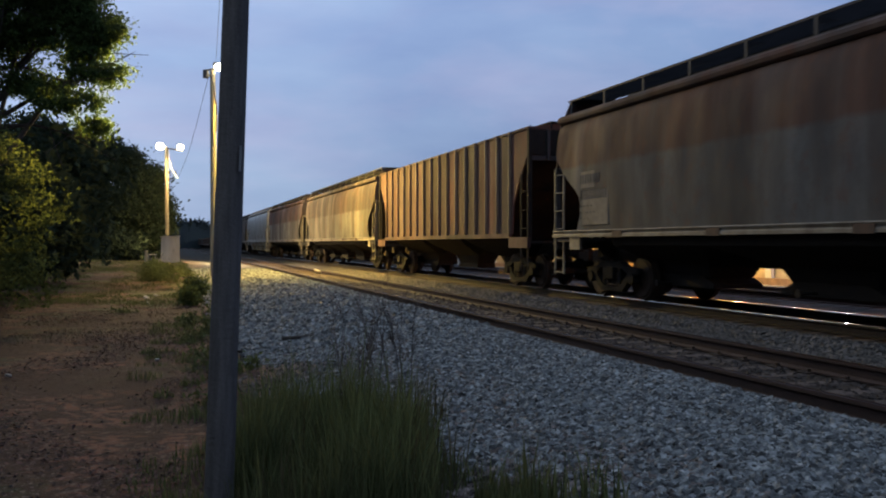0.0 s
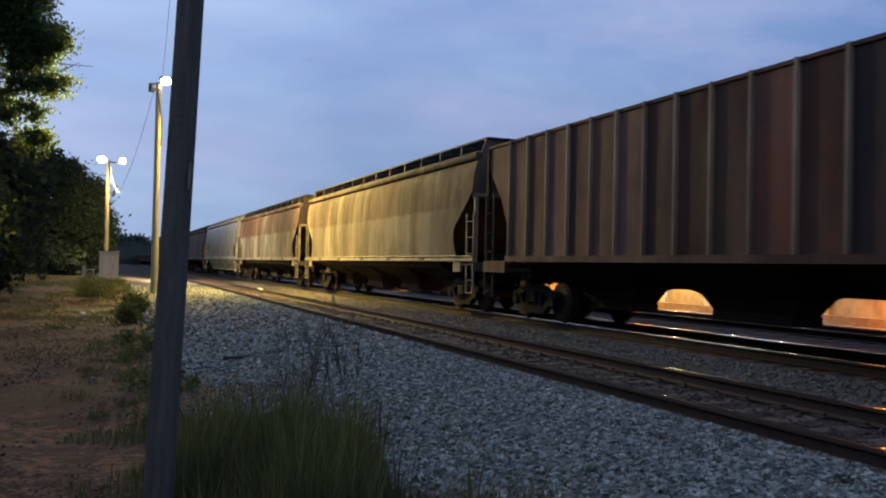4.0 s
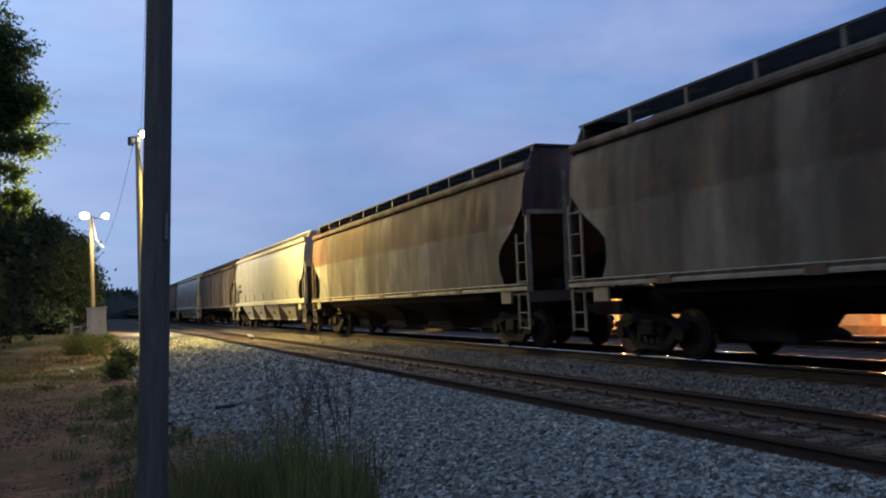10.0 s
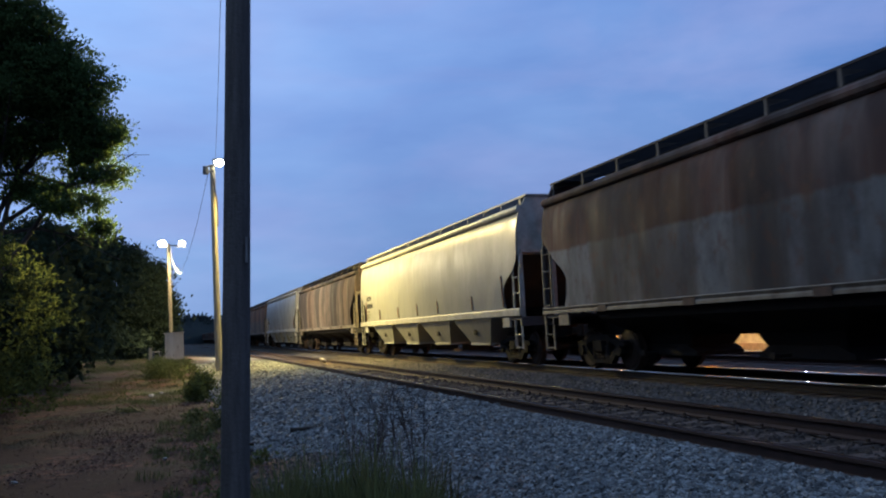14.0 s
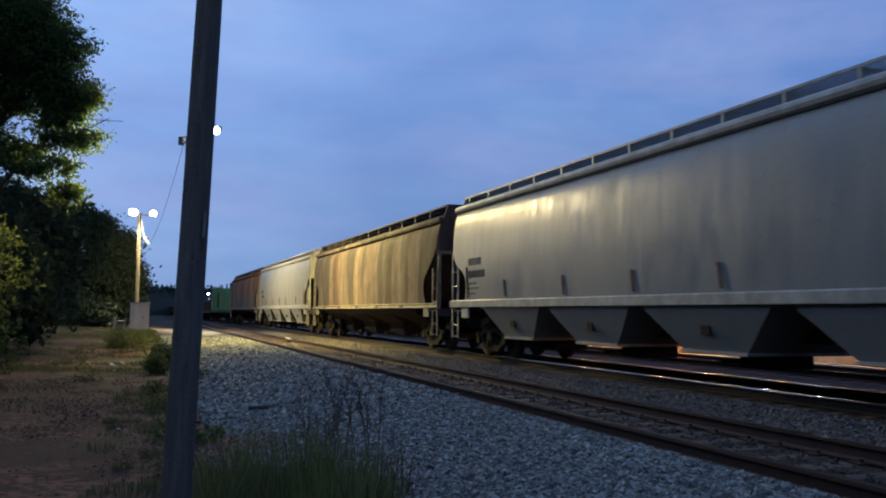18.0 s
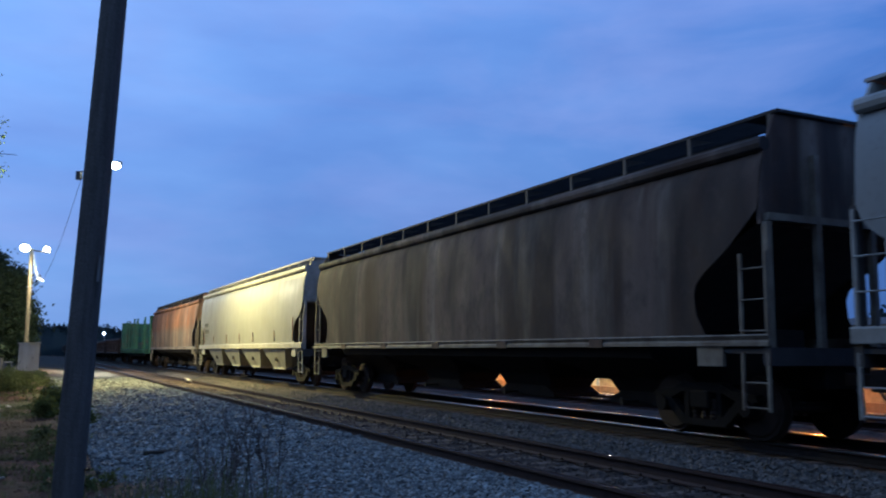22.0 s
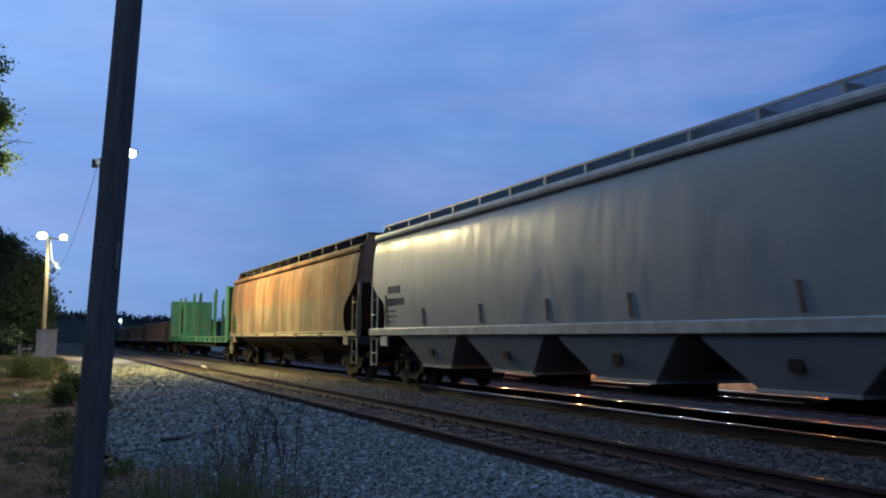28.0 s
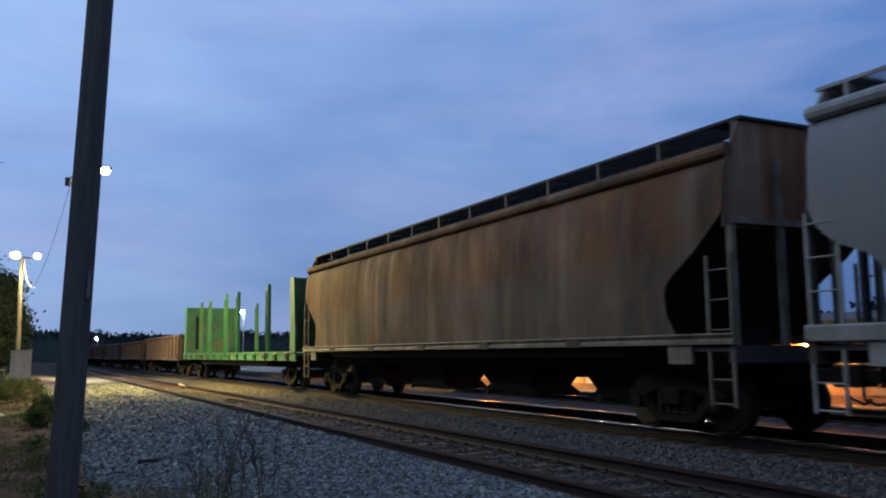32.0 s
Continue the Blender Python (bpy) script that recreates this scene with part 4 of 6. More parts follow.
def ribbed_hopper(label, y, body, trim, under, length=16.2):
    """A shorter covered hopper with straight sides and upright outside posts."""
    car = thing("ribbed_hopper_car", label, "freight car", pose(MAIN, y, 0), group="cars of the passing train")
    half = length / 2
    cut = half - 1.25
    for s in (-1, 1):
        x0, x1 = min(s * 1.47, s * 1.50), max(s * 1.47, s * 1.50)
        gap = 2 * 6.76 / 15
        panel = None
        for k in range(15):
            if panel is None:
                bm = bmesh.new()
                box(bm, x0, x1, 0.0, gap, 1.46, 4.20)
                panel = part("side_panel", bm, body, car)
                panel.matrix_basis = pose(0, -6.76, 0)
            else:
                again(panel, pose(0, -6.76 + k * gap, 0))
        for e in (-1, 1):
            bm = bmesh.new()
            prism(bm, [(e * y_, z_) for y_, z_ in ((6.76, 1.46), (cut + 0.05, 1.46), (cut + 0.1, 2.2), (half - 0.75, 2.9), (half - 0.12, 3.6), (half - 0.1, 4.20), (6.76, 4.20))], "x", x0, x1)
            part("side_panel", bm, body, car)
        rib = None
        for k in range(16):
            yy = -6.76 + k * 2 * 6.76 / 15
            if rib is None:
                bm = bmesh.new()
                prism(bm, [(s * 1.50, -0.035), (s * 1.50, 0.035), (s * 1.575, 0.028), (s * 1.575, -0.028)], "z", 1.46, 4.215)
                rib = part("side_rib", bm, RIB_TRIM, car)
                rib.matrix_basis = pose(0, yy, 0)
            else:
                again(rib, pose(0, yy, 0))
        bm = bmesh.new()
        prism(bm, [(s * 1.45, 4.15), (s * 1.535, 4.15), (s * 1.535, 4.21), (s * 1.45, 4.24)], "y", -half + 0.08, half - 0.08)
        part("eave_rail", bm, body, car)
        bm = bmesh.new()
        box(bm, min(s * 1.5, s * 1.6), max(s * 1.5, s * 1.6), -cut, cut, 1.34, 1.47)
        for e in (-1, 1):
            box(bm, min(s * 1.5, s * 1.6), max(s * 1.5, s * 1.6), min(e * (half - 1.25), e * half), max(e * (half - 1.25), e * half), 1.08, 1.36)
        part("side_sill", bm, body, car)
    for s in (-1, 1):
        bm = bmesh.new()
        ring = [[bm.verts.new((sx * 1.46, s * r, z)) for sx in (-1, 1)] for z, r in ((4.19, half - 0.12), (3.5, half - 0.12), (2.6, half - 1.0), (1.46, half - 2.3))]
        for a, b in zip(ring, ring[1:]):
            bm.faces.new((a[0], a[1], b[1], b[0]))
        part("slope_sheet", bm, under, car)
        bm = bmesh.new()
        prism(bm, [(-1.46, 3.35), (1.46, 3.35), (1.46, 4.16), (0, 4.38), (-1.46, 4.16)], "y", min(s * (half - 0.14), s * (half - 0.19)), max(s * (half - 0.14), s * (half - 0.19)))
        for x in (-0.95, 0.0, 0.95):
            box(bm, x - 0.04, x + 0.04, min(s * (half - 0.14), s * (half - 0.08)), max(s * (half - 0.14), s * (half - 0.08)), 3.36, 4.14)
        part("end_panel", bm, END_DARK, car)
        bm = bmesh.new()
        for x in (-1.5, -0.6, 0.6, 1.5):
            box(bm, x - 0.05, x + 0.05, s * (half - 0.08) - 0.05, s * (half - 0.08) + 0.05, 1.25, 4.14)
        box(bm, -1.56, 1.56, min(s * half, s * (half - 1.1)), max(s * half, s * (half - 1.1)), 1.20, 1.27)
        part("end_frame", bm, under, car)
        for x in (-1.55, 1.55):
            add_ladder(car, x, s * (half - 0.05), s * (half - 0.50), 0.5, 3.0, under, 0.48)
        add_coupler(car, half, s)
        bm = bmesh.new()
        for yy in (half - 0.05, half - 0.9):
            box(bm, -0.9, 0.9, s * yy - 0.02, s * yy + 0.02, 4.32, 4.36)
        for x in (-0.9, 0.9):
            box(bm, x - 0.02, x + 0.02, min(s * (half - 0.05), s * (half - 0.9)), max(s * (half - 0.05), s * (half - 0.9)), 4.32, 4.36)
            for yy in (half - 0.05, half - 0.9):
                box(bm, x - 0.02, x + 0.02, s * yy - 0.02, s * yy + 0.02, 4.16, 4.34)
        for k in range(9):
            yy = s * (half - 0.12 - 0.09 * k)
            box(bm, -0.88, 0.88, yy - 0.025, yy + 0.025, 4.325, 4.35)
        part("end_walkway", bm, under, car)
    bm = bmesh.new()
    prism(bm, [(-1.5, 4.20), (0, 4.42), (1.5, 4.20), (1.5, 4.14), (-1.5, 4.14)], "y", -half + 0.12, half - 0.12)
    part("roof", bm, body, car)
    hatch = None
    for k in range(5):
        yy = -half + 2.0 + k * (length - 4) / 4
        if hatch is None:
            bm = bmesh.new()
            rod(bm, (-0.6, 0, 4.29), (-0.6, 0, 4.42), 0.34, 0.30, 14)
            hatch = part("roof_hatch", bm, under, car)
            hatch.matrix_basis = pose(0, yy, 0)
        else:
            again(hatch, pose(0, yy, 0))
    bm = bmesh.new()
    box(bm, -0.30, 0.30, -half + 0.1, half - 0.1, 0.86, 1.22)
    part("centre_sill", bm, under, car)
    for k in range(3):
        c = (k - 1) * 4.4
        bm = bmesh.new()
        ring = [[bm.verts.new((sx * w, c + sy * d, z)) for sx, sy in ((-1, -1), (1, -1), (1, 1), (-1, 1))] for z, w, d in ((1.46, 1.47, 2.15), (1.12, 1.0, 1.75), (0.80, 0.36, 1.20), (0.52, 0.30, 0.92))]
        for a, b in zip(ring, ring[1:]):
            for i in range(4):
                bm.faces.new((a[i], a[(i + 1) % 4], b[(i + 1) % 4], b[i]))
        bm.faces.new(ring[-1])
        bay = part("discharge_bay", bm, under, car)
        bm = bmesh.new()
        box(bm, -0.32, 0.32, c - 0.95, c + 0.95, 0.36, 0.52)
        part("outlet_gate", bm, DARK_STEEL, bay)
    add_trucks(car, half - 1.75)
    return car


def bulkhead_flat(label, y, green, under, length=22.9):
    """A long flat car with a bulkhead at each end and tall side stakes, empty."""
    car = thing("bulkhead_flat_car", label, "freight car", pose(MAIN, y, 0), group="cars of the passing train")
    half = length / 2
    bm = bmesh.new()
    box(bm, -1.45, 1.45, -half, half, 1.18, 1.30)
    part("deck", bm, green, car)
    for s in (-1, 1):
        bm = bmesh.new()
        box(bm, min(s * 1.45, s * 1.52), max(s * 1.45, s * 1.52), -half, half, 1.02, 1.33)
        box(bm, min(s * 1.45, s * 1.56), max(s * 1.45, s * 1.56), -half, half, 1.30, 1.36)
        sill = part("side_sill", bm, green, car)
        pocket = hole = None
        for k in range(14):
            yy = -half + 1.0 + k * (length - 2.0) / 13
            if pocket is None:
                bm = bmesh.new()
                box(bm, min(s * 1.52, s * 1.60), max(s * 1.52, s * 1.60), -0.17, 0.17, 1.06, 1.30)
                pocket = part("stake_pocket", bm, green, car, bevel=0.012)
                pocket.matrix_basis = pose(0, yy, 0)
                bm = bmesh.new()
                box(bm, min(s * 1.598, s * 1.606), max(s * 1.598, s * 1.606), -0.09, 0.09, 1.10, 1.26)
                hole = part("pocket_hole", bm, under, sill)
                hole.matrix_basis = pose(0, yy, 0)
            else:
                again(pocket, pose(0, yy, 0))
                again(hole, pose(0, yy, 0))
    for s, ys in ((-1, (-7.6, -2.35, 0.1, 4.0, 6.3)), (1, (-4.6, 6.2))):
        for k, yy in enumerate(ys):
            bm = bmesh.new()
            top = 4.02 + 0.10 * ((k * 7) % 3) / 2
            prism(bm, [(yy - 0.16, 1.1), (yy + 0.16, 1.1), (yy + 0.16, top - 0.22), (yy + 0.02, top), (yy - 0.16, top)], "x", s * 1.50 - 0.012, s * 1.50 + 0.012)
            for e in (-0.16, 0.16):
                box(bm, s * 1.50 - 0.07, s * 1.50 + 0.07, yy + e - 0.012, yy + e + 0.012, 1.1, top - 0.24 if e > 0 else top)
            part("stake", bm, green, car, "tall green steel side stake")
    for s in (-1, 1):
        bm = bmesh.new()
        prism(bm, [(-1.48, 1.33), (1.48, 1.33), (1.48, 4.0), (-1.48, 4.0)], "y", min(s * (half - 0.75), s * (half - 0.80)), max(s * (half - 0.75), s * (half - 0.80)))
        bulkhead = part("bulkhead", bm, green, car, "green steel end bulkhead")
        bm = bmesh.new()
        for x in (-1.47, -0.5, 0.5, 1.47):
            prism(bm, [(s * (half - 0.75), 1.33), (s * (half - 0.06), 1.33), (s * (half - 0.30), 4.02), (s * (half - 0.75), 4.02)], "x", x - 0.04, x + 0.04)
        for z in (1.9, 2.6, 3.3, 3.98):
            box(bm, -1.46, 1.46, min(s * (half - 0.75), s * (half - 0.62)), max(s * (half - 0.75), s * (half - 0.62)), z - 0.05, z + 0.05)
        part("bulkhead_frame", bm, green, bulkhead)
        rung = None
        for k in range(8):
            if rung is None:
                bm = bmesh.new()
                rod(bm, (-1.43, s * (half - 0.33), 0), (-0.54, s * (half - 0.33), 0), 0.022, n=6)
                rung = part("rung", bm, green, bulkhead)
                rung.matrix_basis = pose(0, 0, 1.5)
            else:
                again(rung, pose(0, 0, 1.5 + 0.33 * k))
        bm = bmesh.new()
        box(bm, -1.0, -0.66, min(s * (half - 0.81), s * (half - 0.83)), max(s * (half - 0.81), s * (half - 0.83)), 1.6, 3.5)
        part("bulkhead_slot", bm, under, bulkhead)
        add_coupler(car, half, s)
    bm = bmesh.new()
    box(bm, -0.35, 0.35, -half, half, 0.72, 1.18)
    box(bm, -1.30, 1.30, -half + 4.5, half - 4.5, 0.80, 1.02)
    part("centre_sill", bm, under, car)
    add_trucks(car, half - 2.2)
    return car


def gondola(label, y, paint, under, length=15.9, high=2.75):
    """A high-sided open gondola with outside posts."""
    car = thing("gondola_car", label, "freight car", pose(MAIN, y, 0), group="cars of the passing train")
    half = length / 2
    for s in (-1, 1):
        bm = bmesh.new()
        box(bm, min(s * 1.40, s * 1.44), max(s * 1.40, s * 1.44), -half, half, 1.05, high)
        part("side_sheet", bm, paint, car)
        bm = bmesh.new()
        box(bm, min(s * 1.40, s * 1.56), max(s * 1.40, s * 1.56), -half, half, high - 0.06, high + 0.08)
        box(bm, min(s * 1.40, s * 1.54), max(s * 1.40, s * 1.54), -half, half, 0.95, 1.10)
        part("chord", bm, paint, car)
        rib = None
        for k in range(12):
            yy = -half + 0.3 + k * (length - 0.6) / 11
            if rib is None:
                bm = bmesh.new()
                prism(bm, [(s * 1.44, -0.09), (s * 1.44, 0.09), (s * 1.54, 0.06), (s * 1.54, -0.06)], "z", 1.10, high - 0.06)
                rib = part("side_rib", bm, paint, car)
                rib.matrix_basis = pose(0, yy, 0)
            else:
                again(rib, pose(0, yy, 0))
        bm = bmesh.new()
        box(bm, -1.44, 1.44, min(s * half, s * (half - 0.05)), max(s * half, s * (half - 0.05)), 1.0, high + 0.04)
        part("end_sheet", bm, paint, car)
        add_ladder(car, -1.56, s * (half - 0.05), s * (half - 0.45), 0.6, high - 0.2, under, 0.45)
        add_coupler(car, half, s, 0.55)
    bm = bmesh.new()
    box(bm, -1.42, 1.42, -half + 0.04, half - 0.04, 1.0, 1.1)
    box(bm, -0.3, 0.3, -half, half, 0.7, 1.0)
    part("floor_frame", bm, under, car)
    add_trucks(car, half - 1.9)
    return car


build_ground()
build_track("siding_track", NEAR, RAIL_TOP, RAIL_SIDE, "rusty siding track on dark wooden ties in ballast", 1.2, 120, 0.52)
build_track("main_track", MAIN, MAIN_TOP, MAIN_SIDE, "main line track with bright worn rail heads", 4.0, 90, 0.52)
build_track("far_track", THIRD, RAIL_TOP, RAIL_SIDE, "third track beyond the train", 8.0, 50, 0.52)

# ---- the train ----
GREY_BODY = car_paint("pale_grey_hopper_paint", (0.150, 0.154, 0.149), (0.160, 0.164, 0.158), rust_amount=0.05, blotch=0.0, streak=0.12, rough=0.38, dents=0.38, soot=0.03, spec=0.38, panel=0.0)
GREY_TRIM = surface("pale_grey_trim", (0.25, 0.247, 0.23), 0.5, 0.0, (0.15, 0.145, 0.13), 3.0)
TAN_TWO_TONE = car_paint("grey_and_brown_hopper_paint", (0.128, 0.122, 0.106), (0.058, 0.042, 0.032), band=(2.78, 2.86), rust_amount=0.30, streak=0.6, blotch=0.4, panel=0.85, dust=(0.19, 0.165, 0.13))
RUST_TWO_TONE = car_paint("grey_and_rust_hopper_paint", (0.155, 0.160, 0.160), (0.072, 0.028, 0.019), band=(2.82, 2.90), rust=(0.082, 0.032, 0.017), rust_amount=0.32, streak=0.5, blotch=0.5, panel=0.85, dust=(0.17, 0.155, 0.14))
FADED_TWO_TONE = car_paint("faded_grey_rust_hopper_paint", (0.070, 0.075, 0.077), (0.068, 0.028, 0.019), band=(2.90, 3.0), rust=(0.080, 0.032, 0.016), rust_amount=0.36, streak=0.4, blotch=0.36, panel=0.45, dust=(0.12, 0.115, 0.11))
BROWN_BODY = car_paint("sooty_brown_hopper_paint", (0.098, 0.074, 0.062), (0.090, 0.066, 0.056), rust=(0.050, 0.036, 0.032), rust_amount=0.15, streak=0.12, soot=0.35, blotch=0.62, panel=1.0, dust=(0.20, 0.18, 0.155))
ORANGE_BODY = car_paint("orange_brown_hopper_paint", (0.125, 0.096, 0.068), (0.165, 0.072, 0.030), band=(2.5, 2.9), rust=(0.150, 0.058, 0.023), rust_amount=0.45, streak=0.35, soot=0.3, blotch=0.4, panel=0.6)
RIB_PAINT = car_paint("ribbed_hopper_paint", (0.098, 0.045, 0.035), (0.090, 0.038, 0.031), rust=(0.085, 0.022, 0.014), rust_amount=0.8, streak=0.5, dents=0.1, blotch=0.4, panel=0.8, dust=(0.13, 0.085, 0.062), vary=0.3)
# tan ribs lighter than the panels: lamplight catching the posts is in the colour
RIB_TRIM = surface("dusty_tan_rib_paint", (0.205, 0.150, 0.105), 0.8, 0.0, (0.095, 0.052, 0.038), 1.6, stretch=(1, 1, 0.3), vary=0.4)
DULL_TRIM = surface("dirty_cream_trim", (0.145, 0.128, 0.100), 0.7, 0.0, (0.065, 0.050, 0.038), 2.5)
GREEN_PAINT = surface("bright_green_car_paint", (0.018, 0.105, 0.042), 0.55, 0.0, (0.013, 0.066, 0.028), 2.0, third=(0.080, 0.065, 0.030), third_scale=1.2)
GONDOLA_RUST = surface("rust_brown_gondola_paint", (0.056, 0.028, 0.019), 0.85, 0.0, (0.030, 0.018, 0.014), 1.4, third=(0.12, 0.095, 0.075), third_scale=0.8, third_range=(0.58, 0.66))
GONDOLA_DARK = surface("dark_gondola_paint", (0.030, 0.026, 0.024), 0.8, 0.0, (0.018, 0.016, 0.015), 1.5)
WALK_TRIM = surface("rusty_walkway_paint", (0.085, 0.076, 0.062), 0.75, 0.0, (0.05, 0.041, 0.034), 3.0)
MARK_BLACK = surface("faded_black_stencil", (0.030, 0.030, 0.032), 0.8, 0.0, (0.060, 0.060, 0.060), 6.0)
MARK_DARK = surface("dark_stencil", (0.028, 0.027, 0.027), 0.85, 0.0, (0.05, 0.048, 0.046), 5.0)
MARK_PANEL = surface("cleaned_paint_patch", (0.098, 0.093, 0.086), 0.8, 0.0, (0.062, 0.055, 0.049), 3.5)
UNDER_DARK = DARK_STEEL
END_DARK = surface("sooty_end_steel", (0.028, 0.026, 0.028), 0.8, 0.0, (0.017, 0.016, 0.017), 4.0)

GAPS = [-1.7, 19.37, 36.13, 57.82, 79.16, 100.15, 121.2, 142.42, 163.12, 187.44]


def middle(k):
    return (GAPS[k] + GAPS[k + 1]) / 2


STRIPS = [(y - 0.05, 1.62, 2.48 if abs(y) > 8 else 2.04, 0.065, 0.08) for y in (-8.67, -6.1, -2.57, 0.0, 2.8, 5.95, 8.55)]
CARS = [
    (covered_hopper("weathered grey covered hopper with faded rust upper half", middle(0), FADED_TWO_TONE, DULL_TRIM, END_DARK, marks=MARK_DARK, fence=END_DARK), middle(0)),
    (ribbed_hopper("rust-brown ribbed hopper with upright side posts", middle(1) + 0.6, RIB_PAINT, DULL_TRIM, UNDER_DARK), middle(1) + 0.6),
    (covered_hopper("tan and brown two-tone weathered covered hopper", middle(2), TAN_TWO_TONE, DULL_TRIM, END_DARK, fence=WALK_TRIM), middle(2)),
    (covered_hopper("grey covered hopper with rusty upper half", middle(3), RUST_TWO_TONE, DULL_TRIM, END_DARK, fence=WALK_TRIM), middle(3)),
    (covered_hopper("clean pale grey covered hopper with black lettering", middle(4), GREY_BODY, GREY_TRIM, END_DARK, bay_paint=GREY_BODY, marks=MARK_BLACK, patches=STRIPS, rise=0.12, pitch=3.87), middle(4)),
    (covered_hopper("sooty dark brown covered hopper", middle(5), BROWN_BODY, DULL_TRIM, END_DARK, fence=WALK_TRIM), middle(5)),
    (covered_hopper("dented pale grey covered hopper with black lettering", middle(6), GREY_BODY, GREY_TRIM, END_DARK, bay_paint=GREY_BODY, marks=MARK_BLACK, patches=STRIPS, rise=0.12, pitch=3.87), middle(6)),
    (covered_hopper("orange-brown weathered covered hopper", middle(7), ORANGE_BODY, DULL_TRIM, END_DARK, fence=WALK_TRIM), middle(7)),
    (bulkhead_flat("empty bright green bulkhead flat car with side stakes", middle(8), GREEN_PAINT, UNDER_DARK), middle(8)),
]
y_next = GAPS[-1]
for k in range(9):
    mid = y_next + 8.6
    paint, high = ((GONDOLA_RUST, 2.45), (GONDOLA_RUST, 2.35), (GONDOLA_DARK, 2.4))[k % 3]
    text = "rust-brown open gondola behind the green flat car" if paint is GONDOLA_RUST else "dark grimy open gondola far down the train"
    CARS.append((gondola(text, mid, paint, UNDER_DARK, high=high), mid))
    y_next += 17.2


# ---- poles, lamps, shed ----
def near_pole():
    pole = thing("utility_pole", "weathered grey wooden utility pole beside the tracks", "pole", pose(0.254, 4.887, -0.60, 0.46, 1.95, 0))
    bm = bmesh.new()
    n, rings = 18, []
    for k in range(26):
        z = k * 0.36
        r = 0.0800 - 0.0030 * z
        rings.append([bm.verts.new((r * (1 + 0.03 * noise.noise((math.cos(a) * 2, math.sin(a) * 2, z * 0.3))) * math.cos(a), r * (1 + 0.03 * noise.noise((math.sin(a) * 2, z * 0.3, 7))) * math.sin(a), z))
                      for a in (2 * math.pi * i / n for i in range(n))])
    for a, b in zip(rings, rings[1:]):
        for i in range(n):
            bm.faces.new((a[i], a[(i + 1) % n], b[(i + 1) % n], b[i]))
    bm.faces.new(rings[-1])
    part("shaft", bm, POLE_WOOD, pole, smooth=True)
    bm = bmesh.new()
    box(bm, 0.040, 0.052, -0.085, -0.070, 2.18, 2.32)
    part("tag", bm, GALV, pole, "small dull metal tag")
    bm = bmesh.new()
    rod(bm, (0.06, -0.02, 1.20), (0.095, -0.03, 1.20), 0.008, n=6)
    part("bolt", bm, RUSTY_STEEL, pole)


def flood_pole():
    pole = thing("floodlight_pole", "tall wooden pole in a lamplit pale tone with two lit floodlights", "lamp post", pose(2.0, 38.7, -0.35))
    bm = bmesh.new()
    rod(bm, (0, 0, -0.3), (-0.05, 0, 9.15), 0.16, 0.115, 14)
    part("shaft", bm, LAMP_WOOD, pole)
    bm = bmesh.new()
    rod(bm, (-0.40, -0.18, 9.02), (1.25, -0.18, 9.42), 0.035, n=8)
    part("arm", bm, LAMP_STEEL, pole)
    # lens globes swollen to the width of the lamps' glare
    for x, z, r in ((0.22, 9.22, 0.20), (1.06, 9.46, 0.20)):
        bm = bmesh.new()
        box(bm, x - 0.26, x + 0.26, -0.36, 0.06, z, z + 0.16)
        head = part("lamp_head", bm, LAMP_STEEL, pole, "grey floodlight housing", bevel=0.03)
        bm = bmesh.new()
        bmesh.ops.create_uvsphere(bm, u_segments=16, v_segments=10, radius=r, matrix=Matrix.Translation((x, -0.34, z - 0.04)) @ Matrix.Diagonal((1, 0.7, 0.8, 1)))
        part("lens", bm, BULB, head, "glowing yellow-white lamp globe, enlarged to the size of its glare", smooth=True)
    bm = bmesh.new()
    rod(bm, (-0.34, -0.1, 8.72), (-0.34, -0.1, 9.06), 0.13, 0.13, 12)
    part("transformer", bm, LAMP_STEEL, pole, "small grey transformer can")
    bm = bmesh.new()
    box(bm, -0.36, 0.0, -0.14, -0.06, 8.80, 8.88)
    part("bracket", bm, LAMP_STEEL, pole)
    bm = bmesh.new()
    pts = [Vector((-0.12, -0.22, 8.85)), Vector((-0.02, -0.24, 8.3)), Vector((0.10, -0.22, 7.5)), Vector((0.10, -0.2, 6.4))]
    for a, b in zip(pts, pts[1:]):
        rod(bm, a, b, 0.028, n=6)
    part("conduit", bm, LAMP_STEEL, pole)


